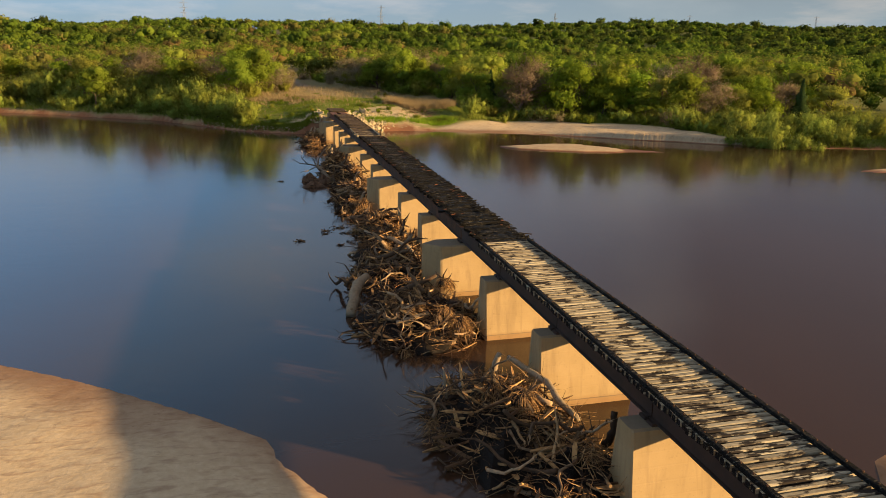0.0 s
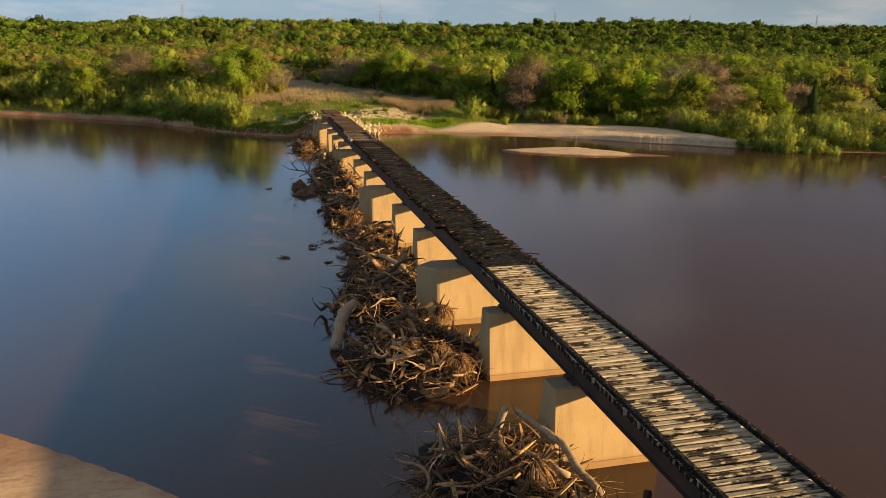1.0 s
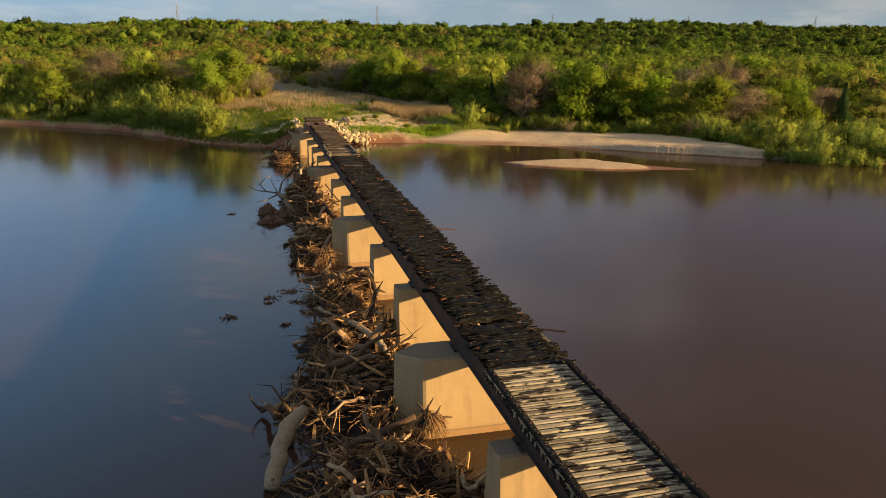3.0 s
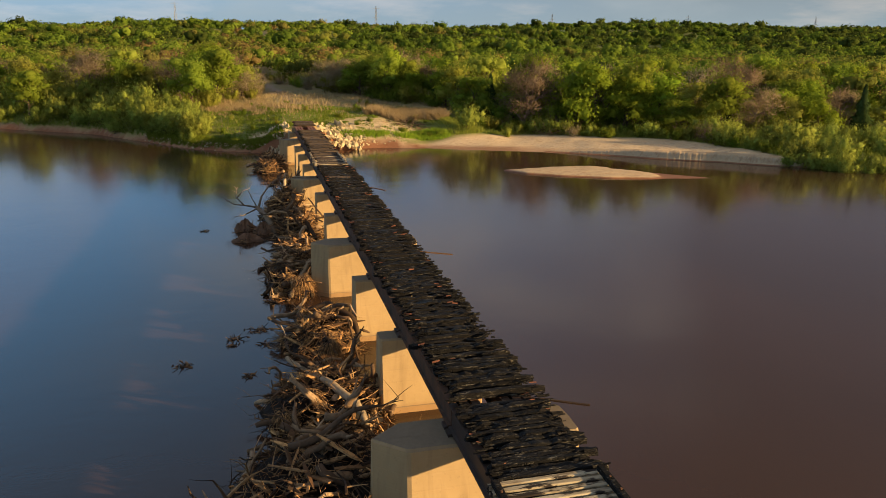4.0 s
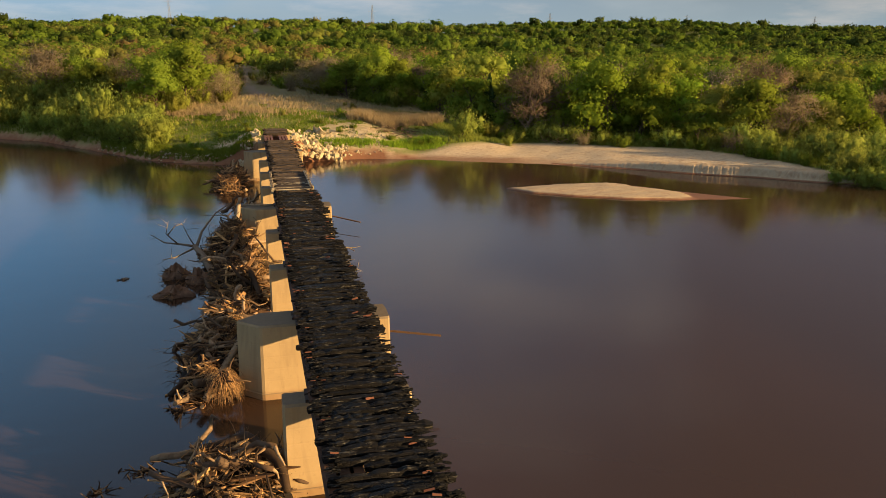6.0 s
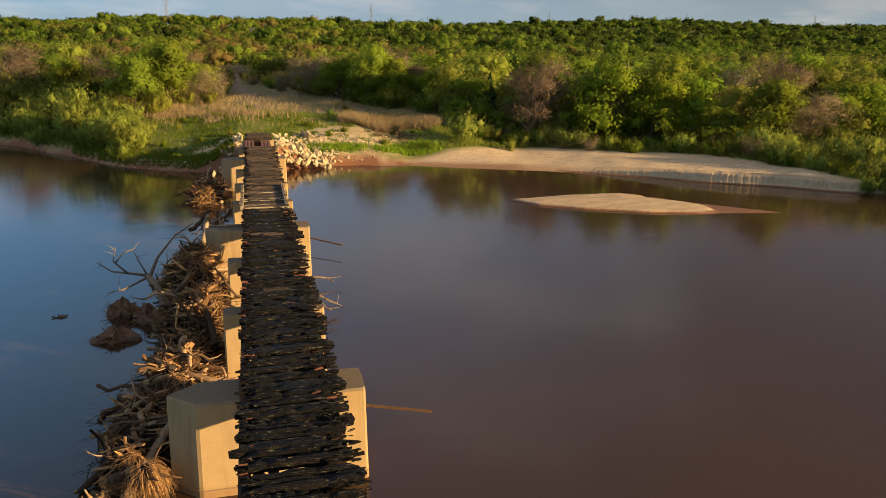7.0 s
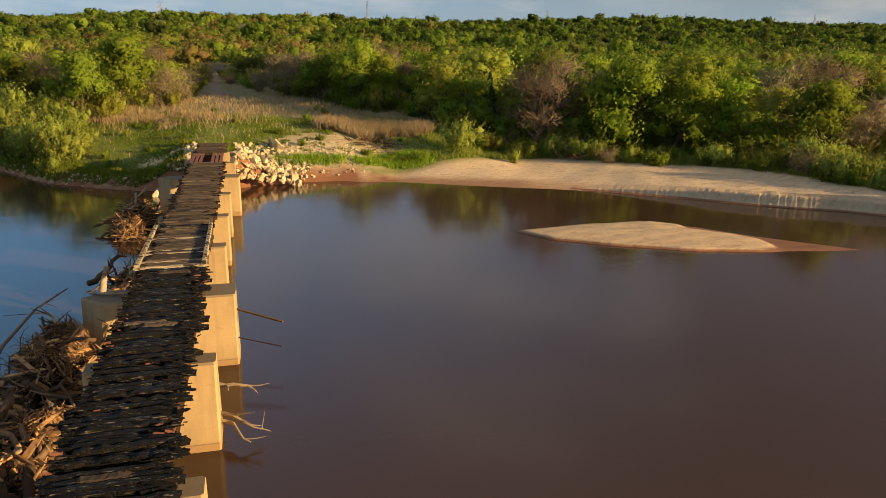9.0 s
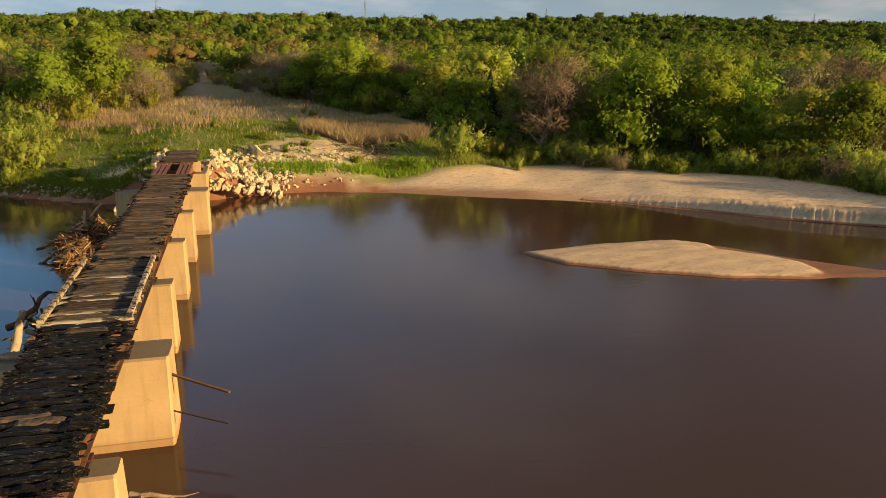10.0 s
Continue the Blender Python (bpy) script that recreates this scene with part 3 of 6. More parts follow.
def build_shoal(x, y, rx, ry, h):
    """A second, flat sand island out in the river."""
    n, m = 48, 8
    v, f = [(0, 0, h)], [(0, 1 + i, 1 + (i + 1) % n) for i in range(n)]
    for j in range(1, m + 1):
        t = j / m * 1.15
        for i in range(n):
            a = 2 * math.pi * i / n
            r = t * (1 + 0.10 * math.sin(3 * a + 1) + 0.05 * math.sin(7 * a))
            v.append((rx * r * math.cos(a), ry * r * math.sin(a), h * (1 - t ** 3) * (1 + 0.1 * math.sin(5 * a + 9 * t))))
    f += [(1 + j * n + i, 1 + (j + 1) * n + i, 1 + (j + 1) * n + (i + 1) % n, 1 + j * n + (i + 1) % n) for j in range(m - 1) for i in range(n)]
    me = bpy.data.meshes.new("shoal")
    me.from_pydata(v, [], f)
    me.materials.append(M_SAND)
    me.shade_smooth()
    ob = new("shoal", me)
    ob.location = (x, y, WATER)
    tagged(ob, "small flat pale sand shoal out in the river", "sandbar", kind="structure")


build_shoal(69.5, 42.6, 6.3, 1.35, 0.2)


def build_cut_bank():
    """The crumbling edge of the far sand bank: a low fluted face with slumped sand at its foot."""
    xs = np.arange(36.0, 64.5, 0.09)
    ys = np.interp(xs, FAR_X, FAR_Y)
    rs = np.random.RandomState(9)
    flute = 0.18 * np.sin(xs * 0.45)
    for width, size in ((3, 0.045), (8, 0.06), (30, 0.22)):
        flute += size * np.convolve(rs.rand(len(xs) + 60) - 0.5, np.ones(width) / width ** 0.6, "same")[30:-30]
    flute *= 0.45 + 0.35 * np.clip((xs - 42) / 10, 0, 1)
    ends = np.clip((xs - 37) / 10, 0.0, 1) * np.clip((64.5 - xs) / 2.5, 0, 1)
    tall = np.clip((xs - 38) / 18, 0, 1)
    top = np.clip((xs - 36) / 4, -0.1, 0.12) + (0.60 + 0.38 * tall) * ends * (0.92 + 0.16 * np.convolve(rs.rand(len(xs)), np.ones(7) / 7, "same"))
    nx, ny = 0.55, 0.83
    rows = []
    for off, hz in ((-0.5, -0.25), (0.30, 0.0), (0.46, 0.10), (0.56, 0.28), (0.62, 0.50), (0.66, 0.72), (0.72, 0.90), (0.86, 1.0), (1.4, 1.03), (2.2, 1.05), (3.6, 1.02)):
        w = 0.8 if 0.4 < off < 1.0 else 0.3
        flute = flute + 0.05 * (rs.rand(len(xs)) - 0.5)
        z = np.where(hz < 0, hz, top * hz)
        if hz > 0.99:
            z = np.maximum(z, 0)
        rows.append(np.stack([xs + nx * (off + flute * w), ys + ny * (off + flute * w), z + (0.05 * (rs.rand(len(xs)) - 0.4) if 0.1 < hz < 0.95 else 0.02 * rs.rand(len(xs)))], 1))
    rows[-1][:, 2] = land(rows[-1][:, 0], rows[-1][:, 1]) - 0.12
    v = np.concatenate(rows)
    v[:-len(xs), 2] += WATER
    w, h = len(xs), len(rows)
    i = (np.arange(h - 1)[:, None] * w + np.arange(w - 1)[None]).ravel()
    me = array_mesh("cut_bank", v, np.stack([i, i + 1, i + w + 1, i + w], 1), M_SAND)
    tagged(new("cut_bank", me), "crumbling cut edge of the pale sand bank", "sand bank", kind="structure")


build_cut_bank()

# ---------------------------------------------------------------- bridge piers
SEAT = 2.82            # top of the piers
NARROW = [-23.4, -15.5, -7.6, 0.05, 15.6, 23.5, 38.8, 46.7, 62.0, 69.4, 76.7]
WIDE = [7.15, 30.7, 53.85, 83.8]
JOINTS = [-31.0, -23.0, -15.05, -7.15, 0.45, 8.0, 16.05, 23.95, 31.6, 39.45, 47.35, 54.85, 62.45, 69.85, 77.15, 84.6, 91.9]


def pier_ring(plan, grow, z):
    cx = sum(p[0] for p in plan) / len(plan)
    cy = sum(p[1] for p in plan) / len(plan)
    return [(x + 0.10 * grow * (1 if x > cx else -1), y + 1.75 * grow * (1 if y > cy else -1), z) for x, y in plan]


def chamfered(plan, c):
    """Cut every corner of a plan by c."""
    out = []
    for i, p in enumerate(plan):
        a, p, b = Vector(plan[i - 1]), Vector(p), Vector(plan[(i + 1) % len(plan)])
        out += [tuple(p + (a - p).normalized() * c), tuple(p + (b - p).normalized() * c)]
    return out


def build_pier(y, wide):
    if wide:
        plan = [(-0.58, 0), (4.76, 0), (4.80, 0.85), (4.76, 1.7), (-0.58, 1.7), (-1.58, 0.9)]
        label = "wide weathered concrete river pier with a pointed upstream nose"
    else:
        plan = [(0, 0), (4.2, 0), (4.2, 0.95), (0, 0.95)]
        label = "narrow weathered concrete bridge pier standing in the river"
    plan = chamfered(plan, 0.07)
    pier = base("concrete_pier", 0, y, 0, label, "bridge pier", "piers under the railway bridge")
    g = Geo()
    g.loops([pier_ring(plan, 0.20, -0.03), pier_ring(plan, 0.10, 1.45), pier_ring(plan, 0.02, SEAT - 0.07), pier_ring(plan, -0.03, SEAT)])
    part("shaft", g.mesh("shaft", M_CONC), pier)
    g = Geo()
    g.loops([pier_ring(plan, 0.25, -2.0), pier_ring(plan, 0.222, -0.05), pier_ring(plan, 0.206, -0.026)])
    part("footing", g.mesh("footing", M_FOOT), pier, "water-stained footing course")


for y in NARROW:
    build_pier(y, False)
for y in WIDE:
    build_pier(y, True)


def build_abutment():
    ab = base("abutment", 0, 91.4, 0, "pale concrete abutment set in the rocky bank", "abutment")
    g = Geo()
    g.box(0.1, 4.3, 0.0, 1.4, 0.2, 2.82)
    part("front_wall", g.mesh("front_wall", M_CONC), ab)
    g = Geo()
    g.box(0.5, 3.9, 1.0, 1.4, 2.824, 3.70)
    part("back_wall", g.mesh("back_wall", M_CONC), ab)
    for x, name in ((0.1, "wing_wall"), (3.9, "wing_wall")):
        g = Geo()
        g.box(x, x + 0.4, 1.404, 5.5, 0.2, 2.6)
        part(name, g.mesh(name, M_FOOT), ab)


build_abutment()

# ---------------------------------------------------------------- driftwood


def stick(g, p, d, length, r, bends=3, wander=0.35, sides=5, rg=rnd, fork=0):
    """A crooked stick from p along d."""
    d = Vector(d).normalized()
    pts, rad = [Vector(p)], [r]
    for i in range(bends):
        d = (d + wander * Vector((rg.uniform(-1, 1), rg.uniform(-1, 1), rg.uniform(-0.7, 0.7)))).normalized()
        pts.append(pts[-1] + d * length / bends)
        rad.append(r * (1 - 0.7 * (i + 1) / bends))
        if fork and rg.random() < 0.6:
            e = (d + Vector((rg.uniform(-1, 1), rg.uniform(-1, 1), rg.uniform(-0.5, 0.8)))).normalized()
            stick(g, pts[-1], e, length * rg.uniform(0.3, 0.55), rad[-1] * 0.7, 2, 0.3, max(3, sides - 2), rg, fork - 1)
    g.tube(pts, rad, sides)


def mound_mesh(rx, ry, h, rg, material, lumps=0.35, power=2.2):
    """A lumpy heap, steep at the rim."""
    n, m = 44, 13
    ph = [rg.uniform(0, 6.3) for _ in range(6)]
    v, f = [(0, 0, h)], []
    for j in range(1, m + 1):
        t = j / m
        for i in range(n):
            a = 2 * math.pi * i / n
            edge = 1 + 0.16 * math.sin(3 * a + ph[0]) + 0.10 * math.sin(7 * a + ph[1]) + 0.06 * math.sin(13 * a + ph[2])
            lump = 1 + lumps * (math.sin(5 * t + 4 * a + ph[3]) * math.sin(6 * t + ph[4]) + 0.8 * (rg.random() - 0.5))
            z = h * (1 - t ** power) * lump - 0.35 * (t > 0.99)
            v.append((rx * t * edge * math.cos(a), ry * t * edge * math.sin(a), z))
    for i in range(n):
        f.append((0, 1 + i, 1 + (i + 1) % n))
    for j in range(m - 1):
        for i in range(n):
            a, b = 1 + j * n + i, 1 + j * n + (i + 1) % n
            f.append((a, a + n, b + n, b))
    g = Geo()
    g.add(v, f)
    return g.mesh("mound", material)


def driftwood_pile(x, y, rx, ry, h, seed, n_branch, n_twig, n_root, label):
    rg = random.Random(seed)
    h = h - WATER
    pile = base("driftwood_pile", x, y, WATER, label, "driftwood pile", "driftwood caught on the piers", "stuff")

    def spot():
        a, t = rg.uniform(0, 6.283), math.sqrt(rg.random()) * 1.02
        return Vector((rx * t * math.cos(a), ry * t * math.sin(a), h * max(0.0, 1 - t ** 2.2) * rg.uniform(0.75, 1.12) + 0.02)), Vector((math.cos(a), math.sin(a), 0))

    part("mound", mound_mesh(rx * 0.90, ry * 0.90, h * 0.70, rg, M_HEAP_SHADE), pile, "matted twigs and silt, darkened for the shade inside the heap")
    g = Geo()
    for _ in range(int(n_branch * 0.75)):
        p, o = spot()
        d = Vector((rg.gauss(0, 1), rg.gauss(0, 0.8), rg.gauss(0.05, 0.25))) + 0.4 * o
        ln = rg.uniform(0.7, 2.3)
        p -= d.normalized() * ln * 0.45
        p.z = max(p.z, 0.03)
        stick(g, p, d, ln, 0.018 + 0.085 * rg.random() ** 2.4, 6, 0.42, 5, rg, 1)
    part("branches", g.mesh("branches", M_DRIFT), pile, "broken grey-brown branches")
    g = Geo()
    for _ in range(int((9 + n_branch // 8) * (0.5 if y < -5 else 1.0))):
        p, o = spot()
        d = Vector((rg.gauss(0, 1), rg.gauss(0, 1), rg.gauss(0.12, 0.3))) + 0.3 * o
        ln = rg.uniform(1.3, 3.2)
        p -= d.normalized() * ln * 0.5
        p.z = max(p.z + 0.1, 0.05)
        r = rg.uniform(0.045, 0.11 if y < -5 else 0.17)
        pts, rad = [p.copy()], [r]
        for q in range(6):
            d = (d.normalized() + 0.42 * Vector((rg.gauss(0, 1), rg.gauss(0, 1), rg.gauss(0, 0.7)))).normalized()
            pts.append(pts[-1] + d * ln / 6)
            rad.append(r * (1 - 0.08 * q) * rg.uniform(0.85, 1.15))
            if rg.random() < 0.4:
                stick(g, pts[-1], d + Vector((rg.gauss(0, 0.8), rg.gauss(0, 0.8), rg.gauss(0.2, 0.6))), rg.uniform(0.4, 1.0), r * 0.45, 3, 0.4, 5, rg)
        g.tube(pts, rad, 7)
    part("limbs", g.mesh("limbs", M_LIMB, True), pile, "thick gnarled broken limbs")
    g = Geo()
    for _ in range(int(n_twig * 0.75)):
        p, o = spot()
        d = Vector((rg.gauss(0, 1), rg.gauss(0, 1), rg.gauss(-0.05, 0.22))) + 0.25 * o
        p -= d.normalized() * 0.3
        p.z = max(p.z, 0.02)
        stick(g, p, d, rg.uniform(0.35, 1.2), rg.uniform(0.008, 0.024), 3, 0.55, 3, rg)
    part("twigs", g.mesh("twigs", M_TWIG), pile)
    g = Geo()
    for _ in range(int(n_branch * (1.5 if y > 70 else 1.0 if y > 36 else 0.5))):
        p, o = spot()
        d = Vector((rg.gauss(0, 1), rg.gauss(0, 1), rg.gauss(0.1, 0.4))).normalized()
        s = d.cross(Vector((rg.gauss(0, 0.3), rg.gauss(0, 0.3), 1))).normalized() * rg.uniform(0.03, 0.11)
        u = d.cross(s).normalized() * rg.uniform(0.02, 0.05)
        ln = rg.uniform(0.5, 1.9)
        g.loops([[p + d * ln * q + a * s * w + b_ * u * w for a, b_ in ((1, 1), (-1, 1), (-1, -1), (1, -1))] for q, w in ((-0.5, rg.uniform(0.3, 1)), (-0.2, 1.0), (0.3, rg.uniform(0.8, 1.1)), (0.5, rg.uniform(0.1, 0.8)))])
    part("split_wood", g.mesh("split_wood", M_LOG2), pile, "split orange-tan wood and bark slabs")
    if n_root:
        g = Geo()
        for _ in range(int(n_root * 0.8)):
            c, o = spot()
            c.z += 0.05
            lean = Vector((rg.gauss(0.3, 0.5), rg.gauss(-0.4, 0.4), rg.gauss(0.3, 0.3))).normalized()
            for _ in range(60):
                d = Vector((rg.gauss(0, 0.7), rg.gauss(0, 0.7), rg.gauss(0, 0.6))) + lean
                d.normalize()
                q = c + 0.10 * Vector((rg.gauss(0, 1), rg.gauss(0, 1), rg.gauss(0, 1)))
                pts, rr = [q.copy()], rg.uniform(0.008, 0.022)
                ln = rg.uniform(0.35, 1.0) / 3
                for s in range(3):
                    d = (d + 0.25 * Vector((rg.gauss(0, 1), rg.gauss(0, 1), rg.gauss(0, 1))) + Vector((0, 0, -0.42))).normalized()
                    q = q + d * ln
                    pts.append(q.copy())
                g.tube(pts, [rr, rr * 0.8, rr * 0.55, rr * 0.25], 3)
        part("root_tangle", g.mesh("root_tangle", M_ROOT), pile, "pale dry rootlets and reeds")


driftwood_pile(-2.1, -9.2, 3.1, 4.6, 1.35, 21, 150, 900, 12, "dark tangled driftwood heap with pale roots against a pier")
driftwood_pile(-0.9, -13.6, 2.3, 2.6, 1.15, 31, 70, 420, 6, "driftwood tangle piled against the nearest piers")
driftwood_pile(-2.9, 2.6, 3.5, 4.0, 1.25, 22, 170, 900, 12, "tangled driftwood heap of bleached branches against the piers")
driftwood_pile(-2.6, 10.0, 3.3, 4.2, 1.25, 23, 150, 650, 10, "dark driftwood tangle beside a wide pier")
driftwood_pile(-2.2, 16.1, 2.5, 2.8, 1.30, 24, 120, 650, 9, "driftwood heap of crooked limbs and roots")
driftwood_pile(-1.7, 23.6, 2.0, 2.2, 1.20, 25, 100, 500, 12, "sunlit driftwood heap against a narrow pier")
driftwood_pile(-2.6, 34.4, 1.6, 4.2, 1.00, 26, 90, 420, 10, "brushy driftwood caught on a pier nose")
driftwood_pile(-1.6, 44.9, 1.8, 2.8, 1.75, 27, 150, 800, 16, "tall driftwood heap of roots and poles between piers")
driftwood_pile(-2.3, 52.3, 1.7, 3.2, 2.00, 28, 130, 800, 16, "high matted driftwood heap against a wide pier")
driftwood_pile(-2.9, 80.4, 1.5, 4.4, 1.60, 29, 110, 550, 18, "driftwood heap of broken poles beside the last pier")
driftwood_pile(-1.9, 38.4, 1.7, 2.3, 1.25, 33, 70, 320, 9, "sunlit driftwood heap of split wood and roots")
driftwood_pile(-1.3, 64.0, 0.9, 2.6, 0.9, 30, 40, 260, 4, "small driftwood tangle behind a wide pier")


def log_thing(points, radii, label, name="driftwood_log", material=None, sides=9):
    x, y = points[0][:2]
    points = [(a, b, c + (WATER if c <= 0.25 or max(q[2] for q in points) < 0.5 else 0)) for a, b, c in points]
    g = Geo()
    # extra rings for knots and a slight crook
    pts, rad = [], []
    for i in range(len(points) - 1):
        a, b = Vector(points[i]), Vector(points[i + 1])
        for s in range(4):
            t = s / 4
            pts.append(a.lerp(b, t) - Vector((x, y, 0)) + 0.12 * radii[i] * Vector((rnd.gauss(0, 1), rnd.gauss(0, 1), rnd.gauss(0, 1))))
            rad.append((radii[i] * (1 - t) + radii[i + 1] * t) * rnd.uniform(0.93, 1.08))
    pts.append(Vector(points[-1]) - Vector((x, y, 0)))
    rad.append(radii[-1])
    g.tube(pts, rad, sides)
    ob = new(name, g.mesh(name, material or M_LOG, True))
    ob.location = (x, y, 0)
    return tagged(ob, label, "driftwood log", "loose logs in the river")


log_thing([(-6.35, 4.6, 0.05), (-6.15, 5.4, 0.50), (-5.7, 6.6, 0.95), (-5.1, 7.5, 1.1)], [0.30, 0.33, 0.30, 0.24], "thick bleached log lying half in the water on driftwood")
log_thing([(-4.5, 0.9, 0.55), (-3.6, 0.9, 0.75), (-2.6, 1.1, 0.95)], [0.15, 0.14, 0.12], "pale broken log with a sawn end")
log_thing([(-0.9, -6.3, 1.45), (-0.3, -7.6, 1.25), (0.0, -8.6, 1.25), (0.1, -9.6, 0.9), (0.5, -10.7, 0.6)], [0.10, 0.13, 0.14, 0.15, 0.12], "curved bleached branch leaning on a pier")
log_thing([(-1.7, -6.6, 0.9), (-1.5, -6.9, 1.9)], [0.14, 0.12], "short pale upright stump in driftwood")
log_thing([(-3.9, -7.6, 0.5), (-4.1, -7.9, 1.5), (-4.15, -7.8, 1.9)], [0.09, 0.06, 0.03], "upright broken pale branch in driftwood")
log_thing([(0.9, -12.2, 0.3), (1.0, -12.6, 1.1), (1.0, -12.5, 1.8)], [0.16, 0.14, 0.12], "dark upright trunk stub beside a pier", material=M_DRIFT)
log_thing([(-3.6, 18.6, 1.1), (-2.9, 17.3, 1.0), (-2.0, 15.4, 1.25), (-1.2, 13.9, 1.0), (-0.9, 13.1, 0.5)], [0.10, 0.13, 0.15, 0.16, 0.12], "long crooked bleached limb across driftwood")
log_thing([(-2.6, 24.6, 1.0), (-1.2, 24.5, 1.35), (-0.2, 23.2, 1.0), (0.0, 22.3, 0.5)], [0.14, 0.19, 0.18, 0.12], "thick brown log bent over driftwood", material=M_DRIFT)
log_thing([(-1.5, 46.2, 1.6), (-1.0, 43.8, 1.3), (-0.5, 41.2, 0.6)], [0.17, 0.17, 0.12], "long grey pole leaning against a pier", material=M_DRIFT)
log_thing([(-2.2, 44.4, 1.4), (-1.2, 45.0, 1.5)], [0.15, 0.13], "pale split log on driftwood")
log_thing([(-3.3, 41.3, 0.25), (-2.2, 40.4, 0.15)], [0.13, 0.10], "short pale log floating beside driftwood")
log_thing([(-4.2, 38.2, 0.1), (-2.9, 37.0, 0.2)], [0.15, 0.12], "grey waterlogged log floating in the river", material=M_DRIFT)
log_thing([(-4.4, 31.5, 0.1), (-3.0, 33.5, 0.35), (-1.4, 34.6, 0.55)], [0.11, 0.18, 0.17], "split dark log trapped on a pier nose", material=M_DRIFT)
log_thing([(-2.9, 30.6, 0.15), (-2.0, 32.6, 0.7), (-1.5, 33.5, 1.2)], [0.16, 0.15, 0.12], "orange-brown split timber on driftwood")
log_thing([(-1.3, 55.2, 2.86), (-0.2, 54.6, 2.95), (0.7, 54.8, 2.90)], [0.05, 0.07, 0.06], "thin bent branch lying on a pier top")
log_thing([(-2.2, 60.6, 0.1), (-1.9, 61.4, 1.5), (-1.7, 61.6, 2.2)], [0.22, 0.16, 0.14], "pale broken stump standing in the water")
log_thing([(-3.6, 82.0, 1.0), (-2.6, 85.2, 1.9)], [0.10, 0.08], "pale straight pole on driftwood")
log_thing([(-0.2, 20.9, 0.0), (-0.6, 21.6, 1.6)], [0.05, 0.03], "thin dark stick standing in the water", material=M_DRIFT)


def fallen_tree():
    rg = random.Random(8)
    t = base("fallen_tree", -4.2, 51.0, -0.7, "dead grey fallen tree with bare forked limbs over the water", "fallen tree")
    g = Geo()
    g.tube([(1.0, -2.9, -0.2), (0.9, -2.6, 0.5), (0.2, -0.6, 1.2), (-0.4, 0.4, 1.7)], [0.27, 0.26, 0.22, 0.17], 9)
    part("trunk", g.mesh("trunk", M_PALEBARK, True), t)
    limbs = [[(-0.4, 0.4, 1.7), (-1.2, 0.3, 1.9), (-2.3, 0.6, 2.0), (-3.1, 0.9, 2.5)],
             [(-1.4, 0.3, 1.9), (-2.1, 0.2, 2.7), (-1.9, 0.3, 3.5)],
             [(-2.0, 0.25, 2.6), (-1.5, 0.1, 3.2), (-0.9, 0.2, 3.4)],
             [(-0.4, 0.4, 1.7), (-0.8, 0.5, 2.5), (-1.1, 0.5, 3.3)],
             [(-0.3, 0.4, 1.6), (0.0, 2.0, 2.3), (0.9, 3.6, 3.2), (1.9, 5.0, 3.6)],
             [(-0.4, 0.4, 1.6), (-1.5, -0.6, 1.3), (-2.4, -0.8, 1.2)]]
    for k, pts in enumerate(limbs):
        g = Geo()
        r0 = (0.10, 0.065, 0.05, 0.06, 0.11, 0.07)[k]
        g.tube(pts, [r0 * (1 - 0.75 * i / (len(pts) - 1)) for i in range(len(pts))], 6)
        for _ in range(3):
            p = Vector(pts[-1]).lerp(Vector(pts[-2]), rg.random())
            stick(g, p, (rg.gauss(-0.3, 0.6), rg.gauss(0, 0.6), rg.gauss(0.2, 0.5)), rg.uniform(0.4, 0.9), 0.02, 3, 0.4, 3, rg)
        part("limb", g.mesh("limb", M_PALEBARK, True), t)


fallen_tree()


def mud_mound(x, y, rx, ry, h, seed, label):
    """A clod of silt with broken roots sticking out of it."""
    rg = random.Random(seed)
    mound = base("mud_mound", x, y, WATER, label, "mud mound", "mud mounds in the river")
    v, f = [], []
    n, m = 40, 12
    ph = [rg.uniform(0, 6.3) for _ in range(8)]
    for jj in range(m + 1):
        t = jj / m
        for i in range(n):
            w = 2 * math.pi * i / n
            edge = 1 + 0.22 * math.sin(2 * w + ph[0]) + 0.13 * math.sin(5 * w + ph[1]) + 0.08 * math.sin(9 * w + ph[2] + 3 * t)
            z = h * (math.cos(t * 1.57) ** 0.8 * (1 + 0.25 * math.sin(3 * w + 6 * t + ph[3]) + 0.14 * math.sin(8 * w - 5 * t + ph[4]))) + 0.10 * h * (rg.random() - 0.5) - 0.2 * (t > 0.99)
            v.append((rx * t * edge * math.cos(w), ry * t * edge * math.sin(w), z))
    for jj in range(m):
        for i in range(n):
            p, q = jj * n + i, jj * n + (i + 1) % n
            f.append((p, p + n, q + n, q))
    g = Geo()
    g.add(v, f)
    part("clod", g.mesh("clod", M_MUD), mound)
    g = Geo()
    for _ in range(46):
        w, t = rg.uniform(0, 6.283), rg.uniform(0.3, 1.0)
        stick(g, (rx * t * math.cos(w), ry * t * math.sin(w), h * (1 - t * t) * 0.8), (math.cos(w) + rg.gauss(0, 0.8), math.sin(w) + rg.gauss(0, 0.8), rg.gauss(0.15, 0.3)), rg.uniform(0.3, 0.9), rg.uniform(0.012, 0.04), 4, 0.45, 4, rg)
    tagged(part("root_tangle", g.mesh("root_tangle", M_TWIG), mound), "dark broken roots", kind="stuff")


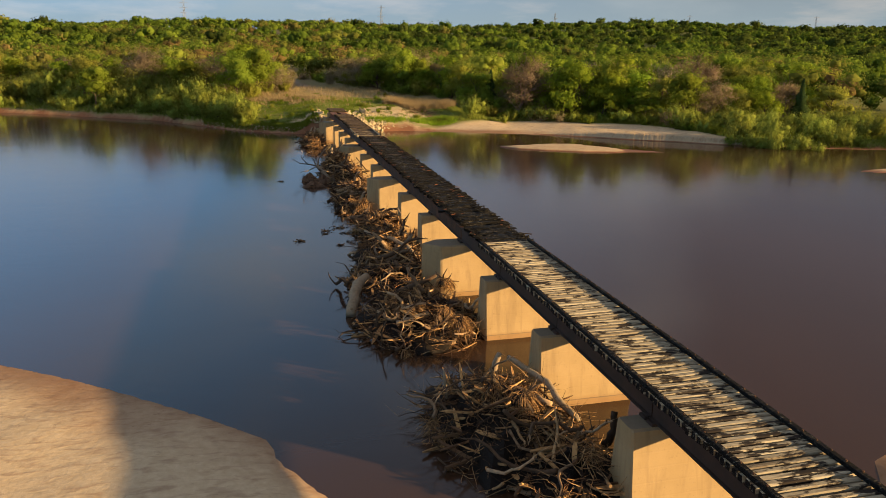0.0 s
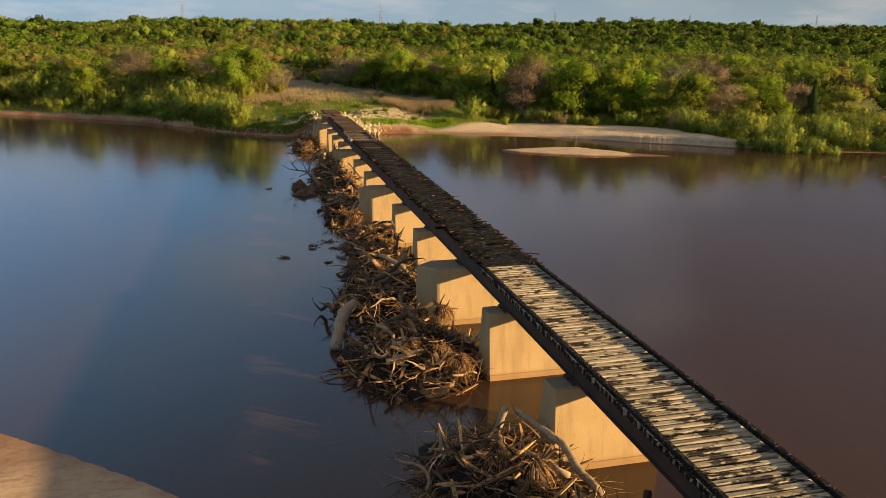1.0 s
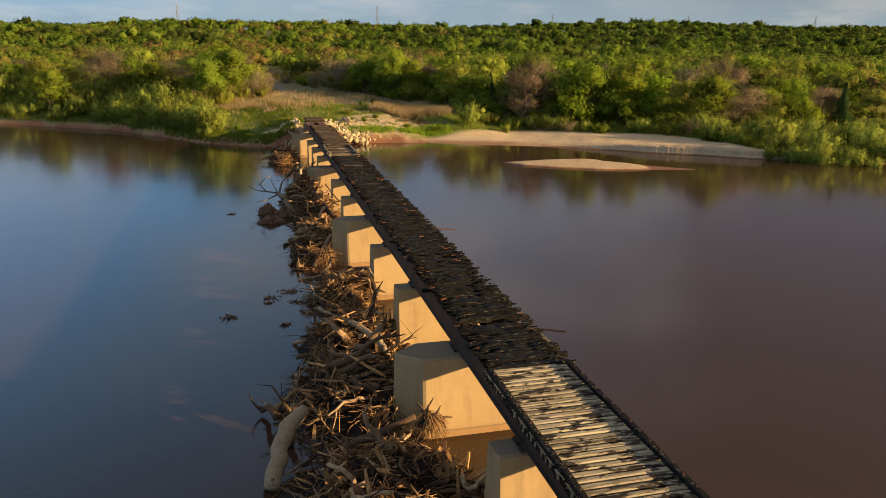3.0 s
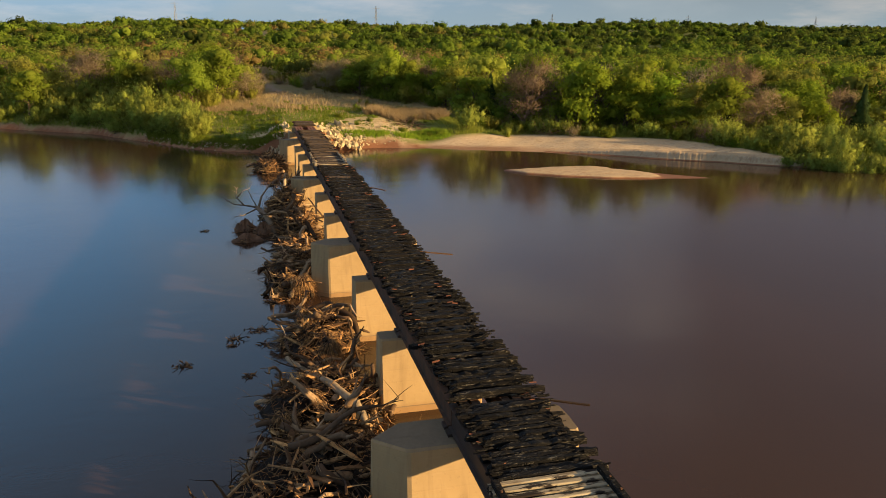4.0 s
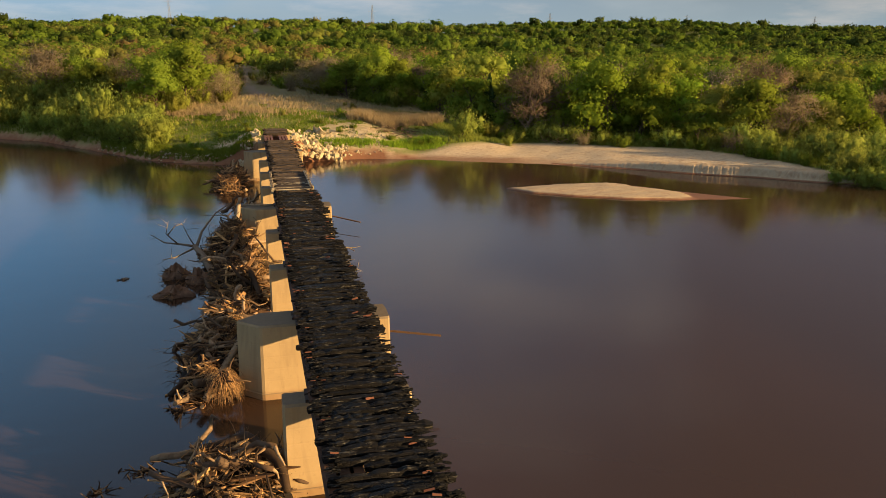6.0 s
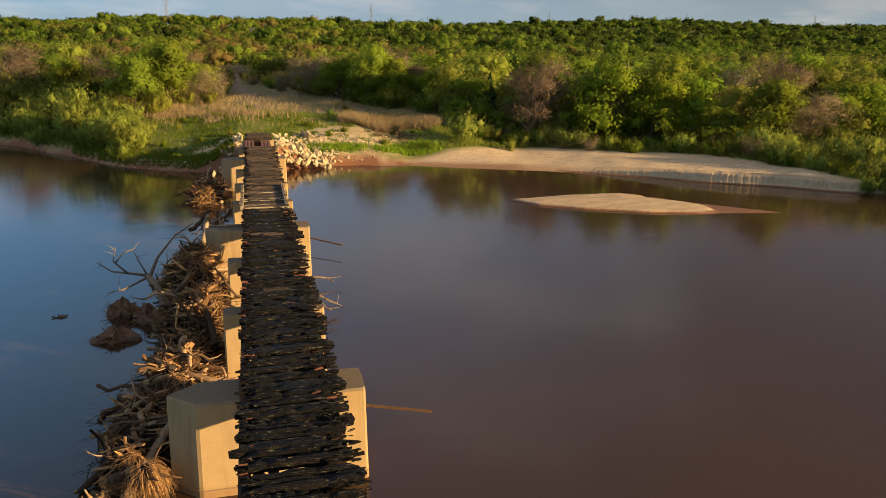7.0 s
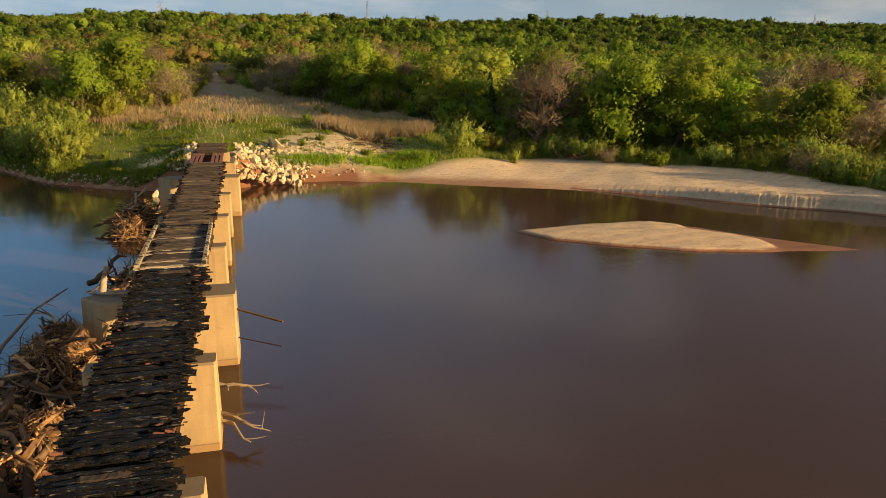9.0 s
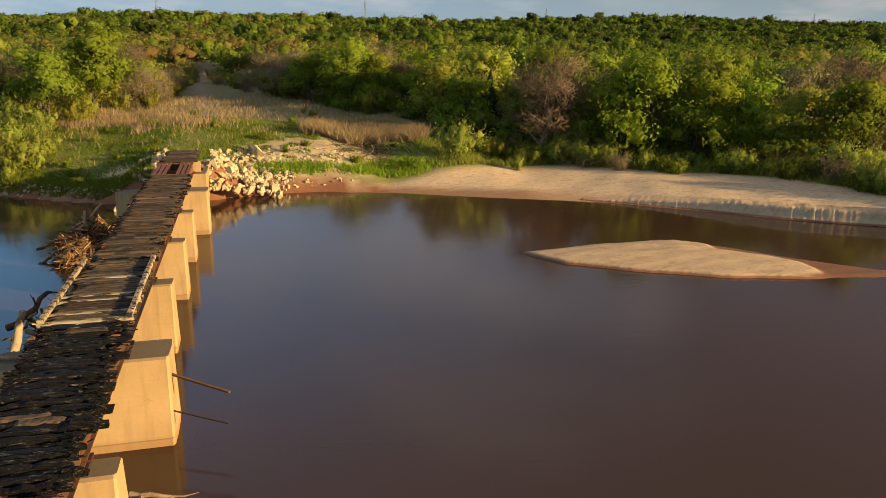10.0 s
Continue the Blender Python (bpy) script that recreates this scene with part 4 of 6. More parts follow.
mud_mound(-5.4, 45.1, 1.0, 0.75, 0.50, 3, "dark bare mound of wet mud and roots in the river")
mud_mound(-5.6, 48.7, 0.75, 0.6, 0.75, 4, "dark root mass lying in the river")
mud_mound(-4.2, 47.6, 0.9, 0.7, 0.70, 5, "dark root clod in the river")


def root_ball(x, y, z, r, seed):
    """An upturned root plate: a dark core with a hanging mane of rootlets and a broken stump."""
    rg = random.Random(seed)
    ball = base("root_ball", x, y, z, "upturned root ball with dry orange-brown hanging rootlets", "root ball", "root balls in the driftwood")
    g = Geo()
    g.blob((0, 0, 0), r * 0.5, 0.8)
    for _ in range(5):
        g.blob((rg.gauss(0, 0.25) * r, rg.gauss(0, 0.25) * r, rg.gauss(-0.1, 0.2) * r), r * rg.uniform(0.2, 0.35), 0.9)
    tagged(part("core", g.mesh("core", M_HEAP_SHADE), ball), "matted soil and roots, darkened for the shade between rootlets", kind="stuff")
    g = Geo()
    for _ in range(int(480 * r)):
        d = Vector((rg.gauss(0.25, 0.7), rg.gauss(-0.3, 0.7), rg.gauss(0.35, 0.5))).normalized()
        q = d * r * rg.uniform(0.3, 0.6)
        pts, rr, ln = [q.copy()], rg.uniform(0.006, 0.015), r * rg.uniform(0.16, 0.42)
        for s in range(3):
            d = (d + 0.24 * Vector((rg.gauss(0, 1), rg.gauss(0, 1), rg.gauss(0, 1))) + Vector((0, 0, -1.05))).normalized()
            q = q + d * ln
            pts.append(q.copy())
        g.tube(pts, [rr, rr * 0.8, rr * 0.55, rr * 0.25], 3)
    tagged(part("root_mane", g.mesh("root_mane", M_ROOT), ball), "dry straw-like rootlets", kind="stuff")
    for _ in range(5):
        g = Geo()
        stick(g, (0, 0, 0), (rg.gauss(0, 1), rg.gauss(0, 1), rg.gauss(0.3, 0.4)), r * rg.uniform(0.9, 1.6), r * rg.uniform(0.06, 0.13), 5, 0.4, 6, rg)
        part("thick_root", g.mesh("thick_root", M_LIMB, True), ball)


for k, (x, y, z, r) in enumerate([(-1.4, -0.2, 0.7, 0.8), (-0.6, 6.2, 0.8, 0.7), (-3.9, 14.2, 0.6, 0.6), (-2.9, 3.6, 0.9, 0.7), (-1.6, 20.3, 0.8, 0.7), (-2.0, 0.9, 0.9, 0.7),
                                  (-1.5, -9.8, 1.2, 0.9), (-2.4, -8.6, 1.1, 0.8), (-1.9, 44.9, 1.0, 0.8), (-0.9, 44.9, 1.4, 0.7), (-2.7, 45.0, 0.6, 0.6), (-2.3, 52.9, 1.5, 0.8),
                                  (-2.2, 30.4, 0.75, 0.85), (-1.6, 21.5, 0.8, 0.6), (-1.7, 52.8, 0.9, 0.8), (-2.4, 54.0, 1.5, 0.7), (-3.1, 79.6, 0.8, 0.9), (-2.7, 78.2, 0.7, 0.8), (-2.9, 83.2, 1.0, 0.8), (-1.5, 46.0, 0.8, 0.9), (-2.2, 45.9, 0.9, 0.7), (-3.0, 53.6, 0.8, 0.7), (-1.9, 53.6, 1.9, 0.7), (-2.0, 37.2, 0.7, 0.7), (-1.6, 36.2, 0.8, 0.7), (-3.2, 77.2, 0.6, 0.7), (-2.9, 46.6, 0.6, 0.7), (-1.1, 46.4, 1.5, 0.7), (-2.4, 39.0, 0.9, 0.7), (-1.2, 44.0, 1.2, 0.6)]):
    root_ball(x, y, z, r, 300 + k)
for k, (x, y, r) in enumerate([(-8.8, 49.0, 0.28), (-4.7, 25.9, 0.5), (-6.0, 24.7, 0.45), (-4.5, 23.8, 0.30), (-6.1, 24.0, 0.2), (-8.2, 22.0, 0.35), (-5.2, 20.2, 0.25), (-3.9, 30.2, 0.5)]):
    g = Geo()
    rg = random.Random(70 + k)
    for _ in range(22):
        stick(g, (rg.gauss(0, r * 0.5), rg.gauss(0, r * 0.4), 0.03), (rg.gauss(0, 1), rg.gauss(0, 1), abs(rg.gauss(0, 0.12))), rg.uniform(0.3, 0.8) * r * 1.5, 0.035, 3, 0.5, 4, rg)
    ob = new("snag", g.mesh("snag", M_TWIG))
    ob.location = (x, y, WATER)
    tagged(ob, "dark waterlogged snag breaking the water surface", "snag", "snags in the river", "stuff")

# thin poles and twigs caught on the far side of the piers
for p, q, thick in (((4.6, 54.3, 2.05), (6.7, 52.9, 1.75), 1.0), ((4.6, 53.9, 0.85), (6.6, 52.7, 0.70), 0.5), ((4.7, 30.9, 2.1), (6.9, 30.2, 1.95), 1.0), ((4.2, 9.0, 3.0), (5.6, 8.2, 3.0), 0.8)):
    g = Geo()
    a, b = Vector(p), Vector(q)
    d = b - a
    n = d.cross(Vector((0, 0, 1))).normalized() * 0.05 * thick
    u = Vector((0, 0, 0.03 * thick))
    g.loops([[c + n + u, c - n + u, c - n - u, c + n - u] for c in (Vector((0, 0, 0)), d)])
    ob = new("plank", g.mesh("plank", M_LOG2 if thick == 1.0 else M_DRIFT))
    ob.location = a
    tagged(ob, "rusty brown bar sticking out from a pier", "bar")
for x, y, z in ((4.15, 48.3, 1.25), (4.2, 47.4, 0.55), (4.2, 47.2, 0.35)):
    g = Geo()
    stick(g, (0, 0, 0), (1, -0.15, -0.12), 1.7, 0.085, 6, 0.42, 6, rnd, 1)
    ob = new("dead_branch", g.mesh("dead_branch", M_LOG))
    ob.location = (x, y, z)
    tagged(ob, "pale dead branch wedged behind a pier", "branch")

# ---------------------------------------------------------------- trees and shrubs


GOLD = (1 + 5 ** 0.5) / 2
BALL = (np.array([(-1, GOLD, 0), (1, GOLD, 0), (-1, -GOLD, 0), (1, -GOLD, 0), (0, -1, GOLD), (0, 1, GOLD), (0, -1, -GOLD), (0, 1, -GOLD), (GOLD, 0, -1), (GOLD, 0, 1), (-GOLD, 0, -1), (-GOLD, 0, 1)]) / math.hypot(1, GOLD), np.array(ICO))


def shells(centres, radii, middle, rs, squash=(1, 1, 0.85)):
    """Lumpy inner masses of a crown, so that it is dense where the leaves are."""
    bv, bf = BALL
    n, k = len(centres), len(bv)
    turn = rs.rand(n) * 6.283
    u = np.stack([bv[None, :, 0] * np.cos(turn)[:, None] - bv[None, :, 1] * np.sin(turn)[:, None], bv[None, :, 0] * np.sin(turn)[:, None] + bv[None, :, 1] * np.cos(turn)[:, None], np.repeat(bv[None, :, 2], n, 0)], -1)
    v = centres[:, None] + u * radii[:, None, None] * np.array(squash) * (1 + 0.26 * rs.normal(size=(n, k, 1)))
    nrm = unit((u * 0.8 + 0.5 * unit((v - np.reshape(middle, (-1, 1, 3))).reshape(-1, 3)).reshape(n, k, 3) + 0.10 * rs.normal(size=(n, k, 3))).reshape(-1, 3))
    return v.reshape(-1, 3), (np.arange(n)[:, None, None] * k + bf[None]).reshape(-1, 3), nrm


def tree_parts(kind, seed, height, spread, leaves, leaf, bare=False, cedar=False, shrub=False):
    """Mesh pair of a tree of that height: wood and crown."""
    rg, rs = random.Random(seed), np.random.RandomState(seed)
    g, ends = Geo(), []
    stems = 1 if not shrub else 8
    for s in range(stems):
        lean = Vector((rg.gauss(0, 0.10), rg.gauss(0, 0.10), 1)) if not shrub else Vector((rg.gauss(0, 0.42), rg.gauss(0, 0.42), rg.uniform(0.6, 1.1)))
        r0 = height * (0.022 if not shrub else 0.010)
        top = height * (0.58 if not cedar else 0.95)
        pts = [Vector((rg.gauss(0, 0.25), rg.gauss(0, 0.25), -0.3)) if shrub else Vector((0, 0, -0.4))]
        for i in range(4):
            pts.append(pts[-1] + (lean + Vector((rg.gauss(0, 0.10), rg.gauss(0, 0.10), 0))) * top / 4)
        g.tube(pts, [r0 * (1 - 0.17 * i) for i in range(5)], 6 if not shrub else 4)
        if shrub:
            ends.append((pts[-1], height * rg.uniform(0.16, 0.24)))
            ends.append((pts[-2], height * rg.uniform(0.16, 0.24)))
            ends.append((pts[2], height * rg.uniform(0.14, 0.20)))
            continue
        if cedar:
            continue
        n = 17
        for i in range(n):
            j = rg.uniform(0.45, 4.0)
            b = pts[int(j)].lerp(pts[min(int(j) + 1, 4)], j % 1)
            a = 2.4 * i + rg.gauss(0, 0.4)
            out = spread * rg.uniform(0.3, 0.95) * (1.2 - 0.15 * j)
            e = b + Vector((out * math.cos(a), out * math.sin(a), height * rg.uniform(0.06, 0.30)))
            m = b.lerp(e, 0.5) + Vector((rg.gauss(0, 0.2), rg.gauss(0, 0.2), rg.uniform(0.0, 0.3)))
            g.tube([b, m, e], [r0 * 0.42, r0 * 0.28, r0 * 0.12], 5 if not bare else 4)
            ends.append((e, height * rg.uniform(0.13, 0.21)))
            if bare:
                for _ in range(3):
                    q = m.lerp(e, rg.random())
                    d = Vector((rg.gauss(0, 1), rg.gauss(0, 1), rg.uniform(-0.1, 1.0))) + 0.5 * (e - b).normalized()
                    stick(g, q, d, height * rg.uniform(0.10, 0.22), r0 * 0.11, 3, 0.3, 3, rg, 1)
        ends.append((pts[-1] + Vector((0, 0, height * 0.22)), height * 0.16))
        for _ in range(3):
            ends.append((pts[-1] + Vector((rg.gauss(0, spread * 0.3), rg.gauss(0, spread * 0.3), height * rg.uniform(0.08, 0.24))), height * 0.13))
    if cedar:
        zz = height * (0.06 + 0.94 * rs.rand(leaves) ** 1.4)
        rr = spread * (1.02 - zz / height) * (0.55 + 0.45 * rs.rand(leaves)) * (1 + 0.25 * np.sin(zz * 3.1 + seed))
        aa = rs.rand(leaves) * 6.283
        c = np.stack([rr * np.cos(aa), rr * np.sin(aa), zz], 1)
        outw = np.stack([np.cos(aa), np.sin(aa), 0.35 + 0 * aa], 1)
    else:
        k = rs.randint(0, len(ends), leaves)
        cen = np.array([tuple(e[0]) for e in ends])[k]
        rad = np.array([e[1] for e in ends])[k][:, None]
        outw = unit(rs.normal(size=(leaves, 3)) * (1, 1, 0.8))
        depth = (0.30 + 1.05 * rs.rand(leaves, 1) ** 0.8) if bare else (0.42 + 0.86 * rs.rand(leaves, 1) ** 0.9) if not shrub else (0.30 + 1.05 * rs.rand(leaves, 1))
        c = cen + outw * rad * depth * ((1.0, 1.0, 0.8) if not shrub else (0.9, 0.9, 1.45))
        c[:, 2] = np.maximum(c[:, 2], 0.1)
    nrm = unit(outw + rs.normal(size=(leaves, 3)) * 0.38 + (0, 0, 0.1))
    al = unit(np.cross(nrm, rs.normal(size=(leaves, 3)))) if not shrub else unit(rs.normal(size=(leaves, 3)) * 0.6 + (0, 0, 0.8))
    if bare:
        al = unit(outw * 0.8 + rs.normal(size=(leaves, 3)) * 0.5 + (0, 0, 0.4))
    ac = unit(np.cross(nrm, al))
    size = leaf * (0.55 + 0.9 * rs.rand(leaves, 1))
    v, f = sprays(c, al * size * (2.6 if bare else 1.0 if not shrub else 1.35), ac * size * (0.30 if bare else 0.8 if not shrub else 0.55))
    wood = g.mesh("trunk_" + kind, M_BARK if kind not in ("grey", "bud") else M_PALEBARK)
    middle = np.array((0, 0, height * (0.55 if not shrub else 0.3)))
    nv = np.repeat(unit(outw * 0.75 + 0.5 * unit(c - middle) + 0.10 * rs.normal(size=(leaves, 3))), 3, 0)
    if not bare:
        if cedar:
            balls = [((0, 0, height * (0.10 + 0.12 * q)), spread * (0.85 - 0.105 * q) * 0.62) for q in range(7)]
        else:
            balls = [(tuple(e), r * (0.46 if not shrub else 0.34)) for e, r in ends]
        lv, lf, ln = shells(np.array([b[0] for b in balls]), np.array([b[1] for b in balls]), middle, rs, (1.0, 1.0, 0.82) if not shrub else (0.9, 0.9, 1.5))
        v, f, nv = np.concatenate([v, lv]), np.concatenate([f, lf + len(v)]), np.concatenate([nv, ln])
    crown = array_mesh("crown_" + kind, v, f, LEAVES[kind])
    soft_normals(crown, nv)
    return wood, crown


LABELS = {"fresh": "broad tree in bright fresh spring leaf", "green": "rounded tree in full green leaf", "olive": "olive-green tree in thin young leaf",
          "dark": "dark green conical cedar", "bud": "brown twiggy tree with reddish buds", "grey": "bare grey twiggy tree without leaves",
          "yellow": "tree with yellow-green young leaves", "willow": "feathery grey-green riverside willow shrub"}
KINDS = []      # kind, height, name, wood, crown
for kind, seed, height, spread, leaves, leaf, opt in (
        ("fresh", 1, 9.5, 4.2, 3900, 0.165, {}), ("fresh", 2, 8.0, 3.8, 3400, 0.155, {}), ("green", 3, 10.0, 4.4, 4100, 0.165, {}), ("green", 4, 8.2, 3.6, 3400, 0.155, {}),
        ("olive", 5, 8.0, 4.0, 3600, 0.14, {}), ("olive", 6, 6.6, 3.6, 3200, 0.13, {}), ("dark", 7, 7.0, 1.9, 2800, 0.16, {"cedar": True}), ("dark", 17, 5.5, 1.7, 2400, 0.15, {"cedar": True}),
        ("bud", 8, 9.4, 4.6, 5200, 0.11, {"bare": True}), ("bud", 9, 7.6, 4.2, 4600, 0.10, {"bare": True}), ("grey", 10, 8.4, 3.6, 1500, 0.09, {"bare": True}),
        ("yellow", 11, 9.8, 3.8, 3500, 0.15, {}),
        ("willow", 12, 4.6, 2.0, 2000, 0.10, {"shrub": True}), ("willow", 13, 3.6, 1.8, 1700, 0.09, {"shrub": True}), ("willow", 14, 5.6, 2.2, 2300, 0.11, {"shrub": True}),
        ("olive", 21, 4.6, 2.6, 1900, 0.11, {"shrub": True}), ("bud", 22, 4.8, 2.6, 2100, 0.09, {"shrub": True, "bare": True}), ("green", 23, 3.6, 2.2, 1700, 0.11, {"shrub": True})):
    wood, crown = tree_parts(kind, seed, height, spread, leaves, leaf, **opt)
    KINDS.append((kind, height, "shrub" if kind == "willow" else "bush" if opt.get("shrub") else "tree", wood, crown))


def plant(k, x, y, scale, label=None):
    kind, height, name, wood, crown = KINDS[k]
    if name == "bush":
        label = {"olive": "olive-green bush leafy down to the ground", "bud": "brown budding thicket bush", "green": "low green leafy bush"}[kind]
    ob = base(name, x, y, float(land(x, y)), label or LABELS[kind], name, "riverside " + name + ("es" if name == "bush" else "s"))
    ob.rotation_euler = (0, 0, rnd.uniform(0, 6.283))
    ob.scale = (scale * rnd.uniform(0.9, 1.15), scale * rnd.uniform(0.9, 1.15), scale)
    part("trunk", wood, ob)
    part("crown", crown, ob)


EDGE_LEFT = [96, 104, 112, 120, 128, 134, 140, 150, 165, 200, 228, 232], [-13, -12.5, -15, -16, -13, -9, -4, -3.5, -4.0, -4.5, -4.5, -1]
EDGE_RIGHT = [80, 96, 104, 112, 120, 128, 140, 160, 175, 200, 228, 232], [70, 46, 39, 36, 33, 29, 21, 11, 6.5, 3.0, 1, -1]


def edge_left(y):
    """Right-hand limit of the trees on the far bank, beside the clearing and the track."""
    return float(np.interp(y, EDGE_LEFT[0], EDGE_LEFT[1]))


def edge_right(y):
    return float(np.interp(y, EDGE_RIGHT[0], EDGE_RIGHT[1]))


placed = []


def free(x, y, gap):
    if any((x - a) ** 2 + (y - b) ** 2 < gap * gap for a, b in placed):
        return False
    placed.append((x, y))
    return True


def shore_gap(x, y):
    return (y - float(np.interp(x, FAR_X, FAR_Y))) * 0.82


# trees told apart: a yellow one, the brown one behind the sand, bright green ones, bare grey ones
for k, x, y, s in ((11, 39.5, 124, 1.3), (8, 40.0, 109.0, 1.35), (0, 51.5, 103, 1.3), (2, 57, 102.5, 1.15), (0, 48.0, 103.5, 1.1), (1, 54.5, 100.2, 1.25), (1, 60.5, 100.5, 1.2), (4, 64.5, 97.0, 1.1), (10, 68.7, 101.8, 1.3), (8, 76.5, 100, 1.25), (6, 36, 126, 1.05), (6, 38, 120, 1.15), (7, 31, 134, 1.0),
                   (3, 40, 113, 0.8), (0, -12.8, 160, 1.25), (9, -5.5, 140, 0.85), (8, -34.4, 149, 1.25), (2, -45, 141, 0.95)):
    placed.append((x, y))
    plant(k, x, y, s)

n_tree = 0
for _ in range(9000):
    x, y = rnd.uniform(-105, 128), rnd.uniform(60, 60 + 140 * rnd.random() ** 0.6)
    d = shore_gap(x, y)
    if d < (16 if x < -8 else 9) or d > 55 or abs(x) > 60 + 0.42 * y:
        continue
    if x < 20 and x > edge_left(y) and x < edge_right(y):
        continue
    if x >= 20 and (x < edge_right(y) or d < 17 or (x > 62 and d < 20) or x > 128):
        continue
    if not free(x, y, 4.4):
        continue
    right = x > 0
    k = rnd.choices(range(12), (6, 5, 4, 3, 6, 5, 1, 1, 3, 3, 1, 1) if right else (6, 6, 3, 3, 22, 22, 0, 1, 4, 5, 1, 4))[0]
    plant(k, x, y, rnd.uniform(0.82, 1.22) * (0.85 if d < 16 else 1.0))
    n_tree += 1
    if n_tree >= 205:
        break

for i in range(36):
    x = 34.0 + 29 * i / 35 + rnd.gauss(0, 0.5)
    lim = float(np.interp(x, [24, 26, 33, 40, 58, 61, 64], [6.5, 8.0, 11.5, 14.0, 13.5, 10.5, 4]))
    y = float(np.interp(x, FAR_X, FAR_Y)) + (lim + rnd.uniform(-0.3, 3.5)) / 0.82
    if x > edge_right(y) - 14:
        placed.append((x, y))
        plant(rnd.choice((13, 17, 17, 14, 15, 17)), x, y, rnd.uniform(0.4, 0.85))
for x, y, s in ((63.2, 69.4, 0.6), (64.5, 67.6, 0.7), (65.8, 66.0, 0.6), (66.5, 64.4, 0.55), (67.8, 65.8, 0.8), (65.0, 70.5, 0.8), (69.3, 63.0, 0.6), (70.8, 63.5, 0.8), (72.5, 61.5, 0.7), (68.5, 68.5, 0.9)):
    placed.append((x, y))
    plant(rnd.choice((12, 13, 14)), x, y, s)

n_shrub = 0
for _ in range(6000):
    x, y = rnd.uniform(-110, 105), rnd.uniform(52, 190)
    d = shore_gap(x, y)
    if x < -12:
        ok = 0.1 < d < 19 and x < edge_left(y) + 2
    elif x > 34:
        ok = ((9 if x < 36 else 12) < d < 19 if x < 60 else (0.8 if x > 65 else 4.0) < d < 28) and x > edge_right(y) - 8 and x < 100
    else:
        ok = False
    if ok and free(x, y, 2.2):
        plant(rnd.choice((12, 13, 14)) if x < 24 or x > 60 else rnd.choice((13, 15, 17, 17)), x, y, rnd.uniform(0.55, 1.1) * (0.95 if x > 58 else 0.8 if x > 30 else 0.95 if d < 4 else 1.35))
        n_shrub += 1
        if n_shrub >= 230:
            break
for x, y, s in ((28.6, 104.2, 1.0), (-13.5, 106, 1.0), (-16, 109.5, 1.1), (-12.5, 110, 0.7)):
    plant(14, x, y, s)
for x, y, s in ((22.8, 102.4, 0.4), (24.4, 103.0, 0.45), (20.8, 103.6, 0.35), (11.2, 106.2, 0.28), (13.6, 108.2, 0.3), (-9.5, 106.5, 0.4), (-8, 103, 0.35)):
    plant(17, x, y, s)


for i in range(34):
    x, y = rnd.uniform(-13, 26), rnd.uniform(103, 130)
    if (x < 3 or x > 9 or y > 110) and x < edge_right(y) - 3:
        plant(rnd.choice((17, 17, 15)), x, y, rnd.uniform(0.16, 0.34))

n_bush = 0
for _ in range(9000):
    x, y = rnd.uniform(-75, 75), rnd.uniform(85, 215)
    d = shore_gap(x, y)
    el, er = edge_left(y), edge_right(y)
    rim = (el - 7 < x < el + 1.5) or (er - 2 < x < er + 6)
    if d < 12 or not (rim or (x < -15 and d < 42) or (x > 36 and d < 30 and d > 12)):
        continue
    if y > 225 or (el + 2 < x < er - 2) or not free(x, y, 1.9):
        continue
    plant(rnd.choice((15, 15, 16, 16, 17)) if x < 10 else rnd.choice((15, 15, 17, 17, 16)), x, y, rnd.uniform(0.6, 1.15) * (0.75 if x > 30 else 1.0))
    n_bush += 1
    if n_bush >= 150:
        break


def gap_to_shore(x, y):
    return (y - np.interp(x, FAR_X, FAR_Y)) * 0.82


